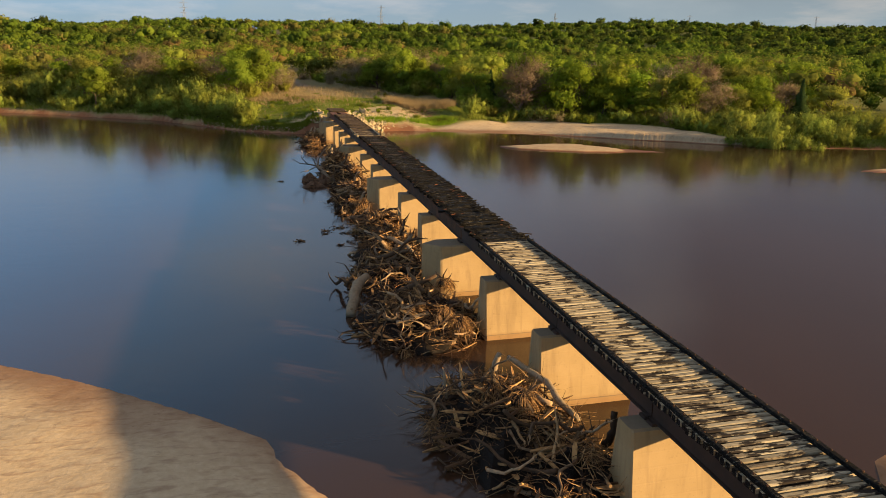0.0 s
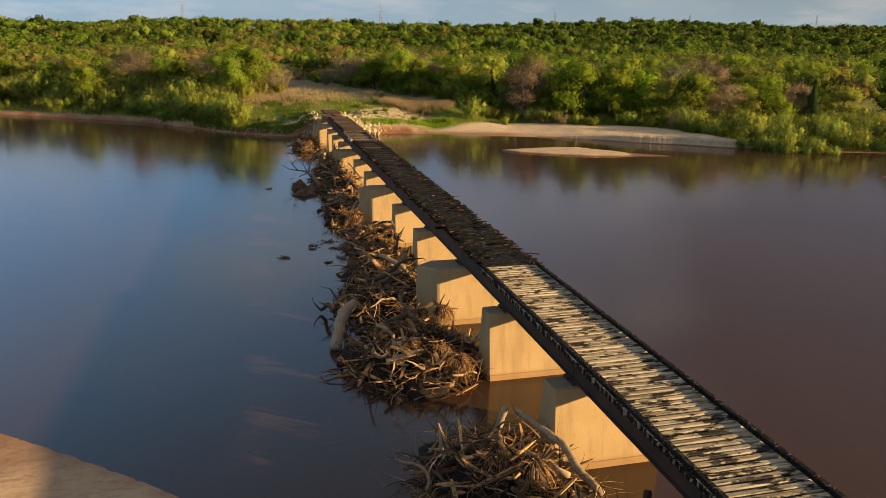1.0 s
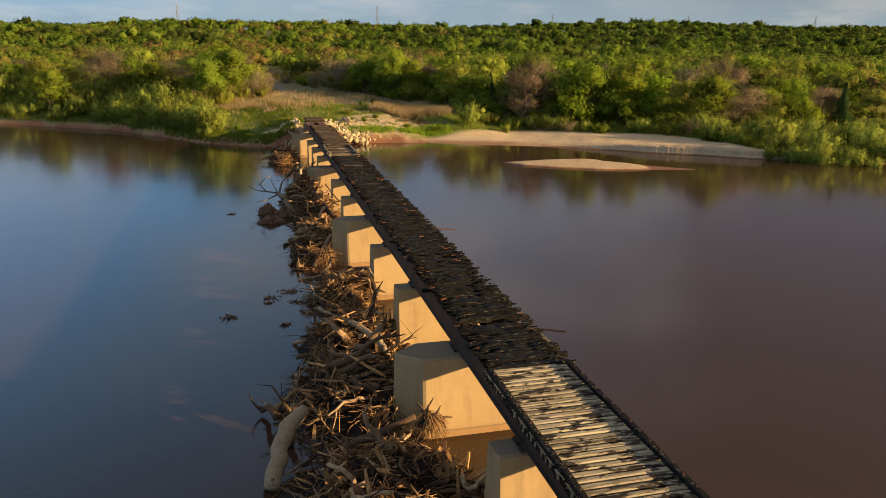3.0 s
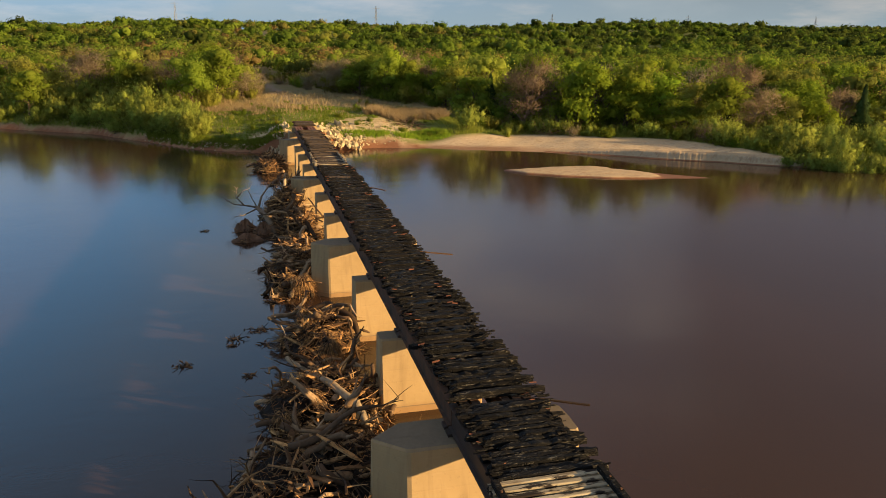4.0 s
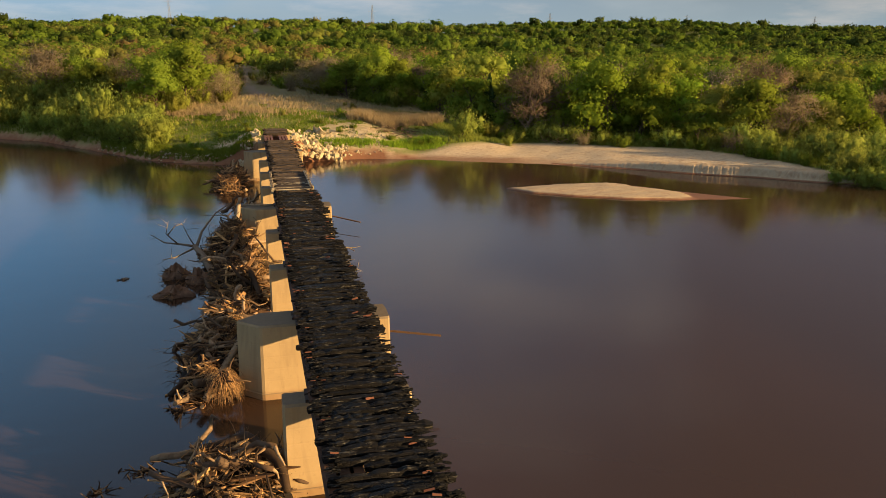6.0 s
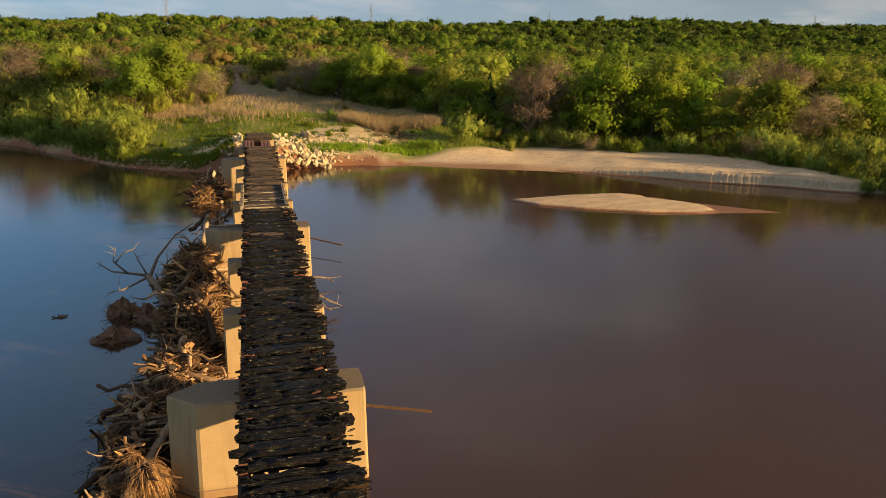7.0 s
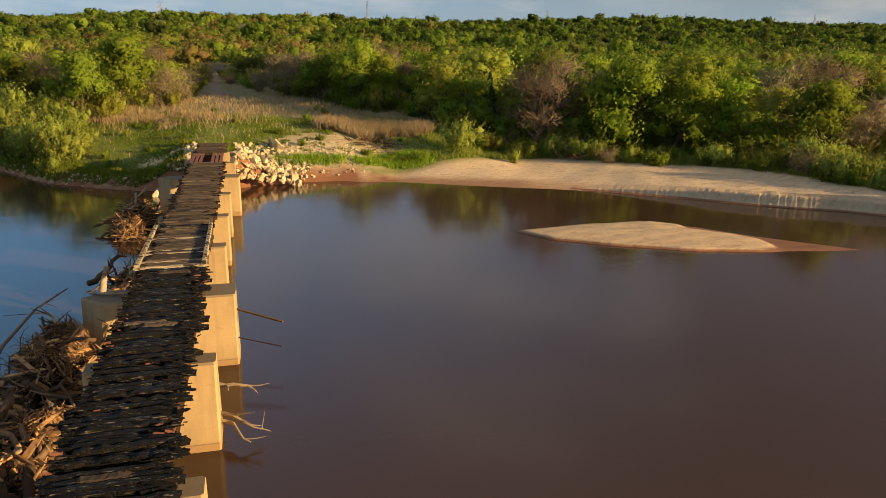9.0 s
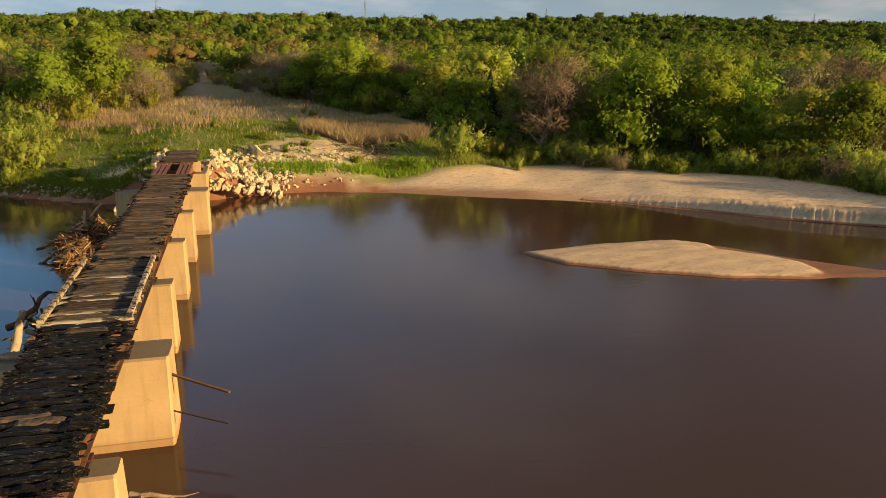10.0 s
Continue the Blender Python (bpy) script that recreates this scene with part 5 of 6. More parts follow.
def far_woods():
    """Woods rolling up to the skyline: low clumps of leaf sprays, too many to count."""
    rs = np.random.RandomState(3)
    n = 12000
    yy = 70 + 760 * rs.rand(n) ** 1.15
    xx = (rs.rand(n) * 2 - 1) * (60 + 0.72 * yy) + 0.33 * yy
    d = gap_to_shore(xx, yy)
    wide = np.interp(yy, *EDGE_LEFT), np.interp(yy, *EDGE_RIGHT)
    keep = (d > 14) & ((xx < wide[0] - 1) | (xx > wide[1] + 1) | (yy > 233)) & ~((xx > 20) & (d < 22)) & (xx < 125 + 1.5 * np.maximum(yy - 130, 0))
    near = np.array(placed)
    for s in range(0, n, 500):
        q = np.stack([xx[s:s + 500], yy[s:s + 500]], 1)
        keep[s:s + 500] &= ((q[:, None] - near[None]) ** 2).sum(-1).min(1) > 9
    cell = {}
    for i in np.nonzero(keep)[0]:
        gap = 4.3 + 0.0056 * yy[i]
        key = (int(xx[i] / gap), int(yy[i] / gap))
        if key in cell:
            keep[i] = False
        cell[key] = 1
    xx, yy = xx[keep], yy[keep]
    n = len(xx)
    dist = np.hypot(xx, yy + 10)
    h = (6.0 + 5.5 * rs.rand(n) ** 1.5) * np.where((rs.rand(n) < 0.07) & (dist > 300), 1.35, 1.0) * np.interp(dist, [200, 420], [1.0, 0.86])
    pal = np.array([(0.060, 0.083, 0.018), (0.087, 0.138, 0.019), (0.119, 0.176, 0.022), (0.164, 0.225, 0.029), (0.160, 0.176, 0.034), (0.181, 0.167, 0.043), (0.202, 0.144, 0.053)])
    stand = np.sin(xx / 23 + 1.7 * np.sin(yy / 41)) * np.sin(yy / 37 + 1.1 * np.sin(xx / 29))
    pick = np.clip(3.4 + 1.5 * stand + np.clip((0.25 * yy - xx) / 50, 0, 1.9) + 1.5 * rs.normal(size=n) - np.interp(dist, [230, 450], [0, 2.6]), 0, 6).astype(int)
    c = pal[pick] * (0.8 + 0.4 * rs.rand(n, 1))
    # a few tall round crowns stand clear on the skyline
    for tx, ty, tz in ((25, 840, 45), (-43, 753, 43.5), (160, 700, 40), (330, 760, 42)):
        q = np.argmin((xx - tx) ** 2 + (yy - ty) ** 2)
        xx[q], yy[q], h[q], c[q], dist[q] = tx, ty, tz - float(land(tx, ty)), pal[2], math.hypot(tx, ty)
    ground = land(xx, yy)
    root = np.stack([xx, yy, ground], 1)
    wide = np.interp(dist, [150, 420], [1.1, 1.7])
    lobes = 7
    sub = unit(rs.normal(size=(n, lobes, 3))) * (0.36, 0.36, 0.24) * (0.55 + 0.5 * rs.rand(n, lobes, 1))
    sub[..., :2] *= wide[:, None, None]
    size = (0.17 + 0.10 * rs.rand(n, lobes)) * np.sqrt(wide)[:, None]
    heart = root + np.stack([0 * h, 0 * h, 0.55 * h], 1)
    cen = heart[:, None] + sub * h[:, None, None]
    rad = size * h[:, None]
    per = np.clip(56000 / dist, 105, 380).astype(int)
    k = np.repeat(np.arange(n), per)
    m = len(k)
    which = rs.randint(0, lobes, m)
    o = unit(rs.normal(size=(m, 3)) + (0, 0, 0.25))
    pos = cen[k, which] + o * rad[k, which][:, None] * (1.0, 1.0, 0.85) * (0.62 + 0.62 * rs.rand(m, 1))
    out = unit(pos - heart[k] + (0, 0, 0.3))
    nrm = unit(0.7 * o + 0.5 * out + 0.25 * rs.normal(size=(m, 3)))
    al = unit(np.cross(nrm, rs.normal(size=(m, 3))))
    ac = np.cross(nrm, al)
    leaf = (np.clip(0.0012 * dist[k] + 0.035, 0.17, 0.9) * (0.6 + 0.8 * rs.rand(m)))[:, None]
    v, f = sprays(pos, al * leaf, ac * leaf * 0.9)
    nv = np.repeat(unit(0.7 * o + 0.5 * out + 0.08 * rs.normal(size=(m, 3))), 3, 0)
    ck = np.repeat(c[k], 3, 0)
    lv, lf, ln = shells(cen.reshape(-1, 3), np.repeat(np.interp(dist, [200, 420], [0.45, 0.58]), lobes) * rad.ravel(), np.repeat(heart, lobes, 0), rs, (1, 1, 0.85))
    ck = np.concatenate([ck, np.repeat(c, 12 * lobes, 0)])
    v, f, nv = np.concatenate([v, lv]), np.concatenate([f, lf + len(v)]), np.concatenate([nv, ln])
    me = array_mesh("far_woods", v, f, M_WOODS)
    soft_normals(me, nv)
    col = np.ones((len(v), 4), np.float32)
    col[:, :3] = ck
    me.attributes.new("crown", "FLOAT_COLOR", "POINT").data.foreach_set("color", col.ravel())
    tagged(new("far_woods", me), "rolling mixed woods in spring leaf up to the skyline", "woods", kind="stuff")


far_woods()


def blades(name, spots, height, width, material, label, category, seed):
    rs = np.random.RandomState(seed)
    p = np.array(spots)
    m = len(p)
    z = land(p[:, 0], p[:, 1])
    h = height * (0.5 + 0.8 * rs.rand(m))
    lean = rs.normal(size=(m, 2)) * 0.45
    a = rs.rand(m) * 3.1416
    wx, wy = np.cos(a) * width, np.sin(a) * width
    b0 = np.stack([p[:, 0] - wx, p[:, 1] - wy, z - 0.05], 1)
    b1 = np.stack([p[:, 0] + wx, p[:, 1] + wy, z - 0.05], 1)
    top = np.stack([p[:, 0] + lean[:, 0] * h, p[:, 1] + lean[:, 1] * h, z + h], 1)
    v = np.stack([b0, b1, top], 1).reshape(-1, 3)
    tagged(new(name, array_mesh(name, v, np.arange(3 * m).reshape(-1, 3), material)), label, category, kind="stuff")


def scatter(n, test, box, seed):
    rs = np.random.RandomState(seed)
    out = []
    for _ in range(60):
        x, y = box[0] + (box[1] - box[0]) * rs.rand(4000), box[2] + (box[3] - box[2]) * rs.rand(4000)
        ok = test(x, y, rs.rand(4000))
        out += list(zip(x[ok], y[ok]))
        if len(out) >= n:
            break
    return out[:n]


def patchy(x, y):
    return 0.5 + 0.5 * np.sin(x * 0.55 + 1.7 * np.sin(y * 0.31)) * np.sin(y * 0.47 + 1.3 * np.sin(x * 0.23))


def dry_spot(x, y, r):
    w = 1.5 * np.sin(x * 0.9 + 2 * np.sin(y * 0.3)) + 1.2 * np.sin(y * 1.1 + x * 0.4)
    one = np.exp(-(((x + 8) / 12) ** 2 + ((y + w - 127 + 0.55 * (x + 8)) / 5.0) ** 2) ** 2)
    three = (0.05 + 0.10 * (y > 124)) * patchy(x, y) * np.exp(-(((x - 3) / 24) ** 2 + ((y - 132) / 22) ** 2) ** 2)
    return (r < one * (0.2 + 0.8 * patchy(x * 1.6, y * 1.6)) + three) & (gap_to_shore(x, y) > 3)


blades("dry_grass", scatter(30000, dry_spot, (-30, 38, 100, 160), 1), 0.72, 0.05, M_STRAW, "tall dry tan grass on the river bank", "dry grass", 1)
blades("green_grass", scatter(56000, lambda x, y, r: (gap_to_shore(x, y) > 2.5) & (x > -19) & (x < 30) & ~((x > 17) & (y < 103)) & ~((((x - 14.5) / 6.5) ** 2 + ((y - 106.0) / 6.0) ** 2 < 1) & (patchy(x * 2.6, y * 2.9) < 0.62)) & ~((x > 16) & (r > 0.25)) & (y < 124 + 3 * np.sin(x * 0.35)) & (r < 0.10 + 1.2 * patchy(x * 1.7, y * 1.7) * patchy(x * 0.6, y * 0.8)), (-20, 31, 94, 130), 2),
       0.17, 0.075, M_GRASS, "short green grass and weeds on the bank", "grass", 2)
blades("tall_dry_grass", scatter(11000, lambda x, y, r: (((x - 21.0) / 7.4) ** 2 + ((y - 114.0 - 0.8 * np.sin(x * 0.9)) / 3.4) ** 2 < 1) & (r < 0.25 + 0.75 * patchy(x * 2.2, y * 1.4)), (13, 29, 109, 119), 9),
       1.3, 0.05, M_STRAW, "tall tan dry grass standing in a stand by the brush", "dry grass", 9)
blades("green_tufts", scatter(5200, lambda x, y, r: (r < 0.9 * np.exp(-(((x - 22.4) / 3.0) ** 2 + ((y - 103.2) / 2.0) ** 2) ** 2) + 0.8 * np.exp(-(((x - 18.0) / 1.5) ** 2 + ((y - 102.0) / 1.0) ** 2) ** 2) + 0.5 * np.exp(-(((x - 12.0) / 3.5) ** 2 + ((y - 101.8) / 1.2) ** 2) ** 2)) & (gap_to_shore(x, y) > 1.8), (8, 27, 98, 107), 10),
       0.55, 0.06, LEAVES["fresh"], "bright green grass tufts on the bare bank", "grass", 10)
blades("bank_weeds", scatter(30000, lambda x, y, r: (gap_to_shore(x, y) > 0.5) & (gap_to_shore(x, y) < 16) & ((x < -12) | (x > 64)), (-110, 105, 50, 175), 4),
       0.75, 0.06, M_GRASS, "green weeds along the water's edge", "weeds", 4)

blades("shore_weeds", scatter(9000, lambda x, y, r: (gap_to_shore(x, y) > 0.1) & (gap_to_shore(x, y) < 3.2) & (x > -21) & (x < -0.5) & (r < 0.25 + 0.75 * patchy(x * 2.3, y * 2.0)), (-22, 0, 94, 116), 8),
       0.34, 0.07, LEAVES["green"], "low dark weeds hanging over the muddy water's edge", "weeds", 8)
blades("sand_edge_weeds", scatter(16000, lambda x, y, r: (gap_to_shore(x, y) > np.interp(x, [16, 20, 26, 33, 40, 58, 61, 64, 67], [0.6, 3.5, 7.0, 10.5, 13.5, 13.5, 10.5, 4, 0.8])) & (x > 26) & (gap_to_shore(x, y) < 19) & (r < 0.3 + 0.7 * patchy(x * 2.1, y * 1.3)), (15, 72, 60, 112), 6),
       0.62, 0.06, LEAVES["willow"], "grey-green weeds and seedlings behind the sand", "weeds", 6)

# ---------------------------------------------------------------- rocks by the abutment


def rock_mesh(seed):
    """An angular block: the hull of a few scattered corners."""
    bm = bmesh.new()
    rg = random.Random(seed)
    for _ in range(13):
        p = Vector((rg.uniform(-1, 1), rg.uniform(-0.8, 0.8), rg.uniform(-0.7, 0.7)))
        bm.verts.new(p / max(0.75, p.length))
    hull = bmesh.ops.convex_hull(bm, input=bm.verts)
    bmesh.ops.delete(bm, geom=list({e for e in hull["geom_interior"] + hull["geom_unused"] if isinstance(e, bmesh.types.BMVert)}), context="VERTS")
    me = bpy.data.meshes.new("rock")
    bm.to_mesh(me)
    bm.free()
    me.materials.append(M_ROCK)
    return me


ROCKS = [rock_mesh(s) for s in range(8)]
riprap = base("rock_pile", 7, 100, 0, "tumbled pale limestone blocks piled on the bank", "rock pile")


def lay_rock(owner, i, x, y, s):
    slope = 2.7 * max(0.0, 1 - abs(x - 3.6) / 7.0) * min(1, max(0, (y - 93.0) / 4.5))
    z = max(float(land(x, y)), slope) - s * 0.1
    part("rock", ROCKS[i % 8], owner, at=Matrix.Translation((x - owner.location.x, y - owner.location.y, z)) @ pose(0, 0, 0, rnd.uniform(0, 360), rnd.uniform(0, 360), rnd.uniform(0, 360)) @ Matrix.Diagonal((s * rnd.uniform(1, 1.6), s, s * rnd.uniform(0.7, 1), 1)))


for i in range(295):
    x = 4.3 + 6.2 * rnd.random() ** 1.4
    y = 94.6 + 0.10 * (x - 4) + 11.5 * rnd.random() ** 1.1 * (1 if x < 8.5 else 0.8)
    lay_rock(riprap, i, x, y, 0.15 + 0.34 * rnd.random() ** 2.2)
rubble = base("rock_pile", -1, 98, 0, "pale broken rocks beside the bridge end", "rock pile")
for i in range(150):
    x, y = -2.8 + 3.2 * rnd.random() ** 0.8, 92.5 + 13.5 * rnd.random()
    lay_rock(rubble, i, x, y, 0.14 + 0.30 * rnd.random() ** 2.0)
bank_rubble = base("rock_pile", 7.5, 101, 0, "broken pale stones tumbled down the bank to the water", "rock pile")
for i in range(280):
    x = 4.6 + 7.4 * rnd.random() ** 1.2
    y = float(np.interp(x, FAR_X, FAR_Y)) + 0.1 + (8.5 - 0.5 * (x - 4.6)) * rnd.random()
    lay_rock(bank_rubble, i, x, y, 0.09 + 0.22 * rnd.random() ** 2.0)
gravel = base("stony_ground", 13, 102, 0, "scattered small pale stones on bare ground", "stones")
for i in range(290):
    x, y = 8.6 + 8.8 * rnd.random(), 98.6 + 9.5 * rnd.random()
    s = 0.06 + 0.22 * rnd.random() ** 2.5
    part("stone", ROCKS[i % 8], gravel, at=Matrix.Translation((x - 13, y - 102, float(land(x, y)))) @ pose(0, 0, 0, rnd.uniform(0, 360), 0, rnd.uniform(0, 360)) @ Matrix.Diagonal((s * 1.3, s, s * 0.8, 1)))
stones = base("shore_stones", -9, 99, 0, "small dark stones along the muddy water's edge", "stones")
for i in range(150):
    x = -22 + 19 * rnd.random()
    y = float(np.interp(x, FAR_X, FAR_Y)) + rnd.uniform(-0.1, 1.6)
    s = 0.08 + 0.2 * rnd.random() ** 2
    part("stone", ROCKS[i % 8], stones, at=Matrix.Translation((x + 9, y - 99, float(land(x, y)))) @ pose(0, 0, 0, rnd.uniform(0, 360), 0, rnd.uniform(0, 360)) @ Matrix.Diagonal((s * 1.3, s, s * 0.8, 1)))
for x, y, s in ((8.8, 105.0, 0.85), (8.1, 106.5, 0.6), (7.0, 101.0, 0.62), (6.2, 100.0, 0.5), (4.8, 97.6, 0.55)):
    ob = new("boulder", ROCKS[int(s * 10) % 8])
    ob.matrix_basis = Matrix.Translation((x, y, float(land(x, y)) + 0.4 * s)) @ pose(0, 0, 0, 30 * s, 50, 99 * s) @ Matrix.Diagonal((1.2 * s, s, 0.85 * s, 1))
    tagged(ob, "large pale limestone boulder on the grassy bank", "boulder", "boulders on the bank")


def brush_heap(x, y, r, seed, label):
    """Dead branches and uprooted stems lying on the bank."""
    rg = random.Random(seed)
    heap = base("brush_heap", x, y, 0, label, "brush heap", "dead brush on the bank")
    g = Geo()
    for _ in range(70):
        a, t = rg.uniform(0, 6.283), r * math.sqrt(rg.random())
        px, py = t * math.cos(a), 0.7 * t * math.sin(a)
        stick(g, (px, py, float(land(x + px, y + py)) + rg.uniform(0.05, 0.5)), (rg.gauss(0.3, 1), rg.gauss(0, 0.7), rg.gauss(0.2, 0.3)), rg.uniform(0.8, 2.2), rg.uniform(0.02, 0.055), 5, 0.4, 4, rg, 1)
    tagged(part("dead_brush", g.mesh("dead_brush", M_LIMB), heap), kind="stuff")


brush_heap(19.8, 107.8, 3.4, 61, "tangled dead brown branches on the river bank")
brush_heap(43.0, 101.5, 2.8, 62, "bleached dead branches at the edge of the sand")
brush_heap(62.5, 87.5, 2.6, 63, "grey dead brush behind the sand bank")

# ---------------------------------------------------------------- pylons on the skyline


def pylon(x, y, h):
    z = float(land(x, y))
    p = base("pylon", x, y, z, "thin grey lattice power pylon on the skyline", "pylon", "pylons on the skyline")
    w = h * 0.07
    for sx, sy in ((-1, -1), (1, -1), (1, 1), (-1, 1)):
        g = Geo()
        g.tube([(sx * w, sy * w, 0), (sx * w * 0.35, sy * w * 0.35, h * 0.6), (sx * w * 0.15, sy * w * 0.15, h)], [0.26, 0.22, 0.18], 4)
        part("leg", g.mesh("leg", M_PYLON), p)
    g = Geo()
    for i in range(8):
        a, b = w * (1 - i * 0.1), w * (1 - (i + 1) * 0.1)
        z0, z1 = h * i * 0.115, h * (i + 1) * 0.115
        for s in (-1, 1):
            g.tube([(-a, s * a, z0), (b, s * b, z1)], [0.13, 0.13], 4)
            g.tube([(s * a, -a, z0), (s * b, b, z1)], [0.13, 0.13], 4)
    tagged(part("bracing", g.mesh("bracing", M_PYLON), p), kind="stuff")
    for k in range(3):
        g = Geo()
        g.tube([(-h * 0.11, 0, h * (0.68 + 0.13 * k)), (h * 0.11, 0, h * (0.68 + 0.13 * k))], [0.2, 0.2], 4)
        part("crossarm", g.mesh("crossarm", M_PYLON), p)


for x, y, h in ((-143, 1560, 72), (250, 1560, 70), (640, 1560, 58), (975, 1560, 62), (1321, 1560, 66)):
    pylon(x, y, h)

# ---------------------------------------------------------------- bridge deck: beams, bearings, ties
BEAMS = (0.95, 1.30, 1.65, 2.60, 2.95, 3.30)


def beam_mesh(length, material):
    g = Geo()
    prof = [(-0.13, 0.0), (0.13, 0.0), (0.13, 0.035), (0.02, 0.05), (0.02, 0.75), (0.13, 0.765), (0.13, 0.80), (-0.13, 0.80), (-0.13, 0.765), (-0.02, 0.75), (-0.02, 0.05), (-0.13, 0.035)]
    g.loops([[(x, y, z) for x, z in reversed(prof)] for y in (0.0, length)])
    return g.mesh("beam", material)


def tie_mesh(seed, burnt):
    """A bridge tie; burnt ones are eaten away unevenly at the ends and on top."""
    rg = random.Random(seed)
    x0, x1, w, h = 0.60, 3.66, 0.188, 0.23
    if burnt:
        x0 += max(0.12, rg.gauss(0.36, 0.13))
        x1 += min(0.25, rg.gauss(-0.10, 0.24))
        if burnt == 3:
            x1 = rg.uniform(1.9, 2.9)
        elif burnt == 4:
            x0 = rg.uniform(1.4, 2.2)
        elif burnt == 5:
            x0, x1 = rg.uniform(1.2, 1.7), rg.uniform(2.6, 3.2)
    if burnt:
        w = rg.uniform(0.19, 0.25)
    n = 13 if burnt else 6
    rings = []
    for i in range(n):
        t = i / (n - 1)
        x = x0 + (x1 - x0) * t
        end = 1 - (0.30 if burnt else 0.06) * max(0.0, 1 - min(t, 1 - t) * (n - 1)) * rg.uniform(0.4, 1.0)
        j = 0.034 if burnt else 0.008
        a, b = 0.5 * w * end, h * end
        c = 0.025
        j *= 1.0 if min(t, 1 - t) < 0.2 or not burnt else 0.45
        b -= h * (rg.uniform(0.0, 0.30) if burnt in (1, 3, 4) and rg.random() < 0.35 else 0)
        ring = [(-a, 0.012), (-a, b - c), (-a + c, b), (a - c, b), (a, b - c), (a, 0.012)]
        rings.append([(x + rg.uniform(-j, j), yy + rg.uniform(-j, j), zz + (rg.uniform(-j, j * 0.5) if zz > 0.05 else 0)) for yy, zz in ring])
    g = Geo()
    g.loops(rings)
    me = g.mesh("tie", M_WOOD if not burnt else (M_CHAR2 if burnt == 2 else M_CHAR))
    me.materials.append(M_CHAR2)
    for p in list(me.polygons)[-2:]:
        p.material_index = 1
    return me


GOOD = [tie_mesh(s, 0) for s in range(8)]
BURNT = [tie_mesh(40 + s, 1) for s in range(20)] + [tie_mesh(70 + s, 3 + s % 2) for s in range(4)]
HALF = [tie_mesh(80 + s, 2) for s in range(5)]
PALE = [tie_mesh(90 + s, 5) for s in range(4)]
for me in PALE:
    me.materials[0] = M_SCORCH
BROWN = [tie_mesh(120 + s, 2) for s in range(8)]
for me in BROWN:
    me.materials[0] = M_SCORCH


def curb_mesh(length, seed, material):
    rg = random.Random(seed)
    g = Geo()
    n = max(4, int(length / 0.8))
    rings = []
    for i in range(n + 1):
        y = length * i / n
        j = lambda: rg.uniform(-0.010, 0.010)
        rings.append([(-0.10 + j(), y, 0), (-0.10 + j(), y, 0.10 + j()), (-0.07, y, 0.125 + j()), (0.07, y, 0.125 + j()), (0.10 + j(), y, 0.10 + j()), (0.10 + j(), y, 0)])
    g.loops([list(reversed(r)) for r in rings])
    return g.mesh("curb_timber", material)


BOLT = Geo()
BOLT.loops([[(0.030 * math.cos(k * 1.0472), 0.030 * math.sin(k * 1.0472), z) for k in range(6)] for z in (0.0, 0.05)])
M_BOLT = BOLT.mesh("bolt", M_HOT)
PITCH = 0.268

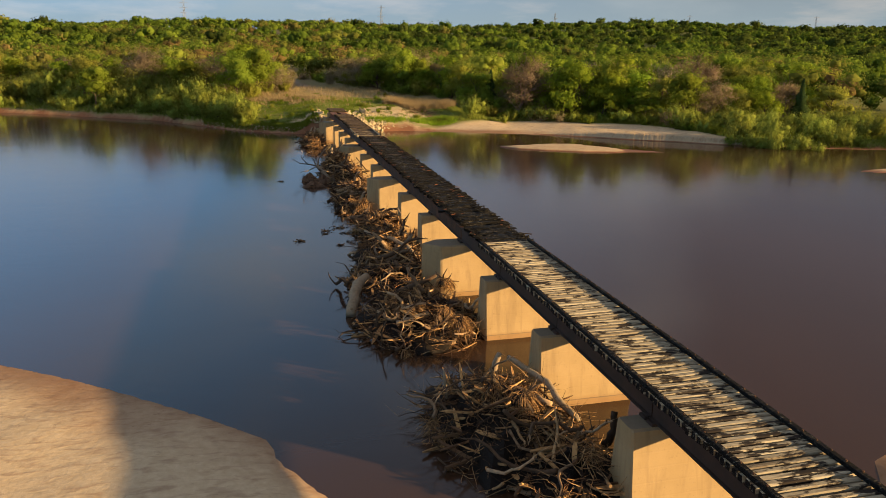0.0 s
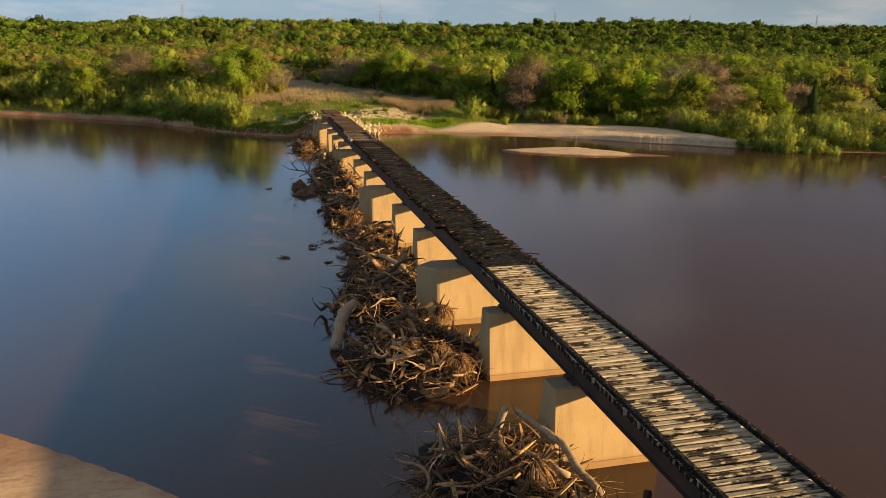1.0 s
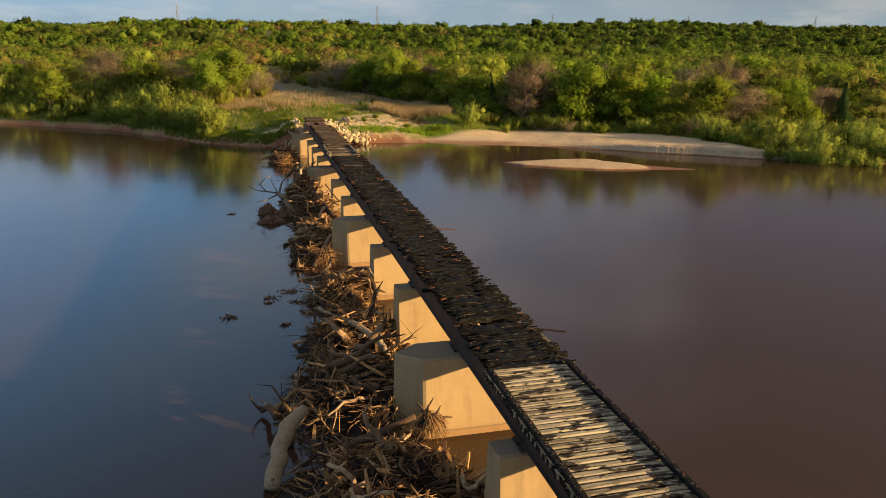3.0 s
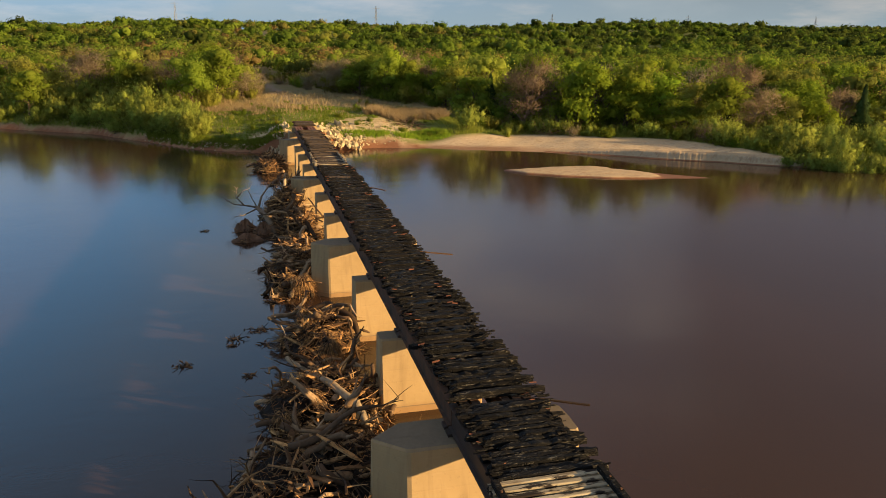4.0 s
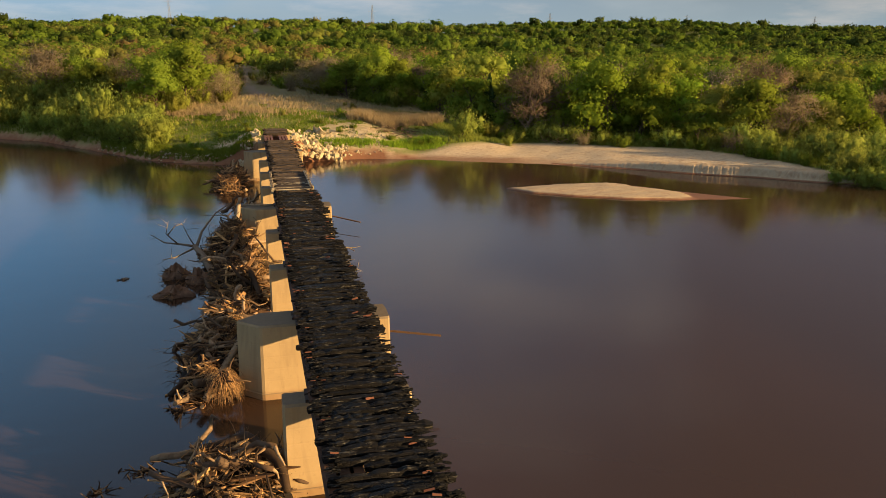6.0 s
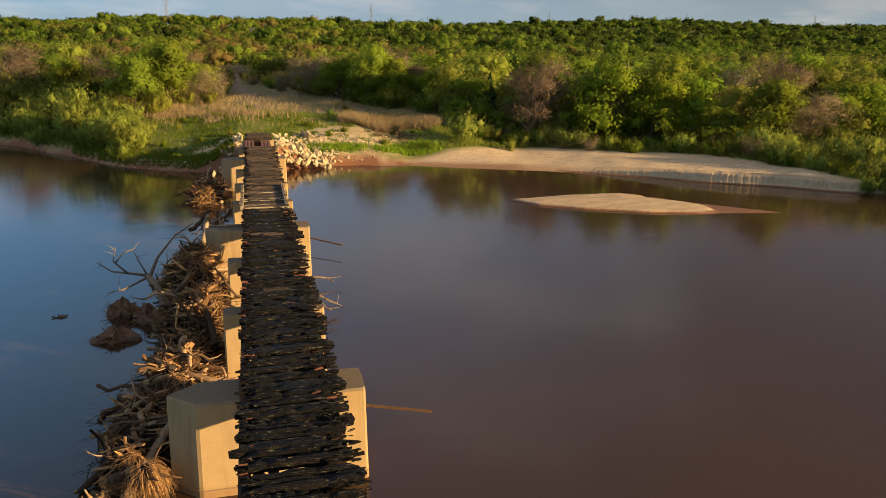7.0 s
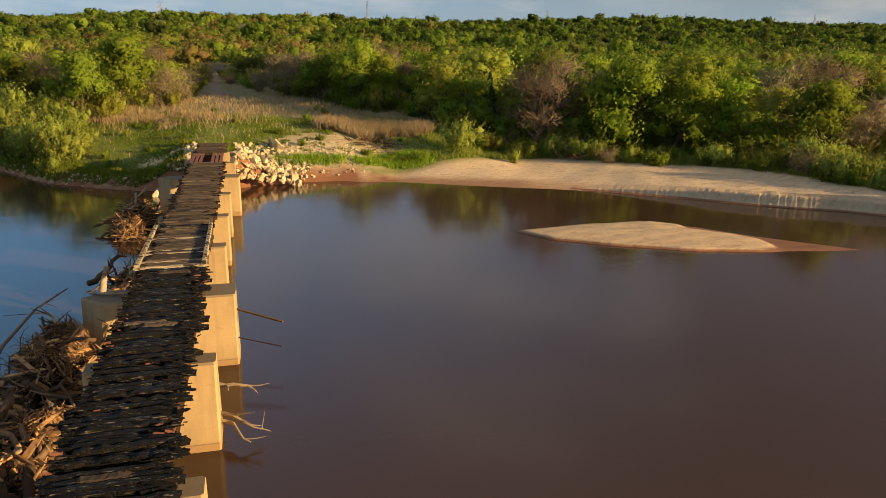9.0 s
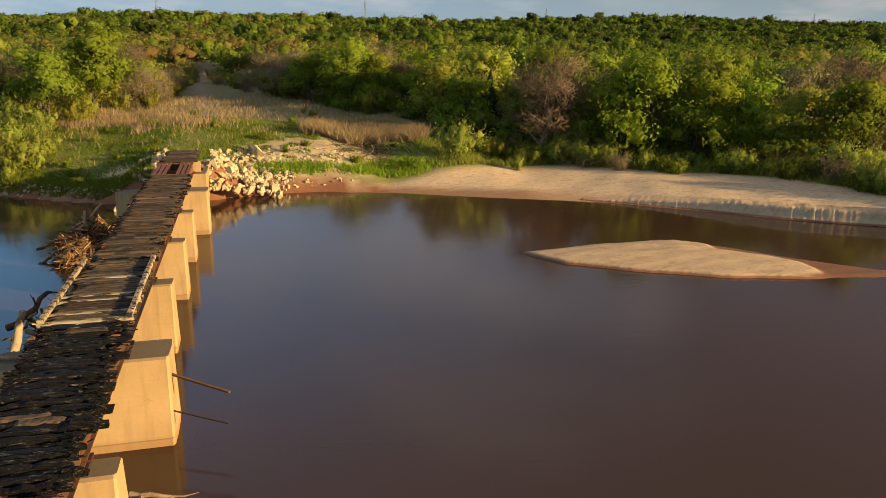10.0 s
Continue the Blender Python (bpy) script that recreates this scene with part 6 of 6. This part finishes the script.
for s in range(len(JOINTS) - 1):
    y0, y1 = JOINTS[s], JOINTS[s + 1]
    good = y1 < 4 or abs(y0 - 54.85) < 0.1
    mixed = abs(y0 - 0.45) < 0.1
    bare = s == len(JOINTS) - 2
    label = ("bare rusty steel beams of a burnt-out bridge span" if bare else
             "steel beam span with weathered grey timber ties and curbs" if good else "steel beam span with charred black timber ties")
    span = base("bridge_span", 0, y0, 0, label, "bridge span", "spans of the railway bridge")
    L = y1 - y0
    girder = beam_mesh(L - 0.06, M_RUST if bare else (M_STEEL if good or mixed else M_HOT))
    for x in BEAMS:
        part("beam", girder, span, at=pose(x, 0.03, 2.93))
    for yy in (0.04, L * 0.5, L - 0.10):
        g = Geo()
        g.box(0.97, 3.28, yy, yy + 0.06, 3.05, 3.55)
        part("diaphragm", g.mesh("diaphragm", M_RUST if bare else M_STEEL), span)
    for yy in (0.06, L - 0.42):
        for xa, xb in ((0.72, 1.85), (2.40, 3.52)):
            g = Geo()
            g.box(xa, xb, yy, yy + 0.36, SEAT + 0.003, 2.927)
            part("bearing", g.mesh("bearing", M_STEEL), span)
    if bare:
        continue
    n = int(round(L / PITCH))
    for i in range(n):
        y = (i + 0.5) * L / n
        gy = y0 + y
        whole = good or (mixed and gy < 3.4)
        near_end = (mixed and gy < 4.6) or any(abs(gy - c) < r for c, r in ((38.3, 0.5), (48.0, 0.2), (53.9, 0.2), (62.6, 0.3), (26.5, 0.2), (17.6, 0.15)))
        if not whole and rnd.random() < (0.08 if gy < 62 else 0.0):
            continue
        me = rnd.choice(GOOD) if whole else (rnd.choice(HALF) if near_end or rnd.random() < 0.14 else rnd.choice(BURNT))
        pale = abs(gy - 61.9) < 0.25 or any(abs(gy - c) < r for c, r in ((38.3, 0.15), (48.0, 0.25), (53.9, 0.15)))
        if gy > 62.6 and rnd.random() < 0.93:
            me = rnd.choice(BROWN)
        if y0 > 50 and whole and rnd.random() < np.interp(gy, [55, 58.5, 60.5], [0.35, 0.6, 0.95]):
            me = rnd.choice(BROWN)
        wob = (0.02, 0.3) if whole else (0.07, 0.7)
        rest = pose(rnd.gauss(0, wob[0]), y + rnd.gauss(0, 0.008 if whole else 0.02), 3.732 + (rnd.uniform(-0.008, 0.008) if whole else rnd.choice((0.0, 0.0, 0.02, 0.03, -0.05)) + rnd.uniform(0, 0.012)), 0, 0, rnd.gauss(0, wob[1]))
        part("tie", me, span, at=rest)
        if pale:
            part("unburnt_board", rnd.choice(PALE), span, "brown scorched tie wood", at=rest @ pose(rnd.gauss(0, 0.1), 0, 0.035))
    if not good:
        rg = random.Random(900 + s)
        g, g2 = Geo(), Geo()
        for q in range(420 if y0 < 60 else 150):
            yy = rg.uniform(0, L)
            if mixed and yy < 3.0:
                continue
            side = rg.random()
            xx = rg.uniform(0.86, 1.25) if side < 0.38 else rg.uniform(3.05, 3.75) if side < 0.82 else rg.uniform(0.8, 3.4)
            r = 0.018 + (0.06 if side < 0.82 else 0.03) * rg.random() ** 2
            a_ = rg.gauss(0, 0.13)
            d, e = Vector((math.cos(a_), math.sin(a_), rg.gauss(0, 0.12))), Vector((-math.sin(a_), math.cos(a_), rg.gauss(0, 0.2)))
            p = Vector((xx, yy, 3.93 + rg.uniform(-0.06, 0.05)))
            t = g
            if rg.random() < 0.05:
                t, r = g2, 0.025 + 0.035 * rg.random() ** 2
            t.loops([[p + d * r * k + e * r * w_ * u + Vector((0, 0, 0.6 * r * w_ * v_)) for u, v_ in ((1, 0), (0, 1), (-1, 0), (0, -1))] for k, w_ in ((-2.4, rg.uniform(0.6, 1.1)), (-0.6, rg.uniform(0.7, 1.2)), (1.0, rg.uniform(0.6, 1.2)), (2.4, rg.uniform(0.5, 1.1)))])
        tagged(part("charred_crust", g.mesh("charred_crust", M_CHAR), span), "black charred splinters and crusts", kind="stuff")
        tagged(part("rusty_scrap", g2.mesh("rusty_scrap", M_RUST), span), "small rust-red spikes and plates", kind="stuff")
    cy1 = L if good else (3.3 - 0.45 if mixed else 0)
    if cy1:
        for x in (0.74, 3.50):
            curb = part("curb_timber", curb_mesh(cy1 - 0.02, s * 7 + int(x), M_WOOD if y0 > 50 else M_CHAR2), span, at=pose(x, 0.01, 3.960))
            for i in range(int(cy1 / (2 * PITCH))):
                part("bolt", M_BOLT, curb, at=pose(rnd.gauss(0, 0.01), (2 * i + 0.5) * L / n - 0.01, 0.115))

# timbers over the abutment
end = base("end_deck", 0, 91.9, 0, "dark charred timbers over the abutment", "bridge deck")
for i in range(20):
    part("tie", rnd.choice(BROWN), end, at=pose(rnd.gauss(0, 0.03), 0.2 + i * 0.29, 3.70 + rnd.uniform(-0.02, 0.02), 0, 0, rnd.gauss(0, 1.0)))
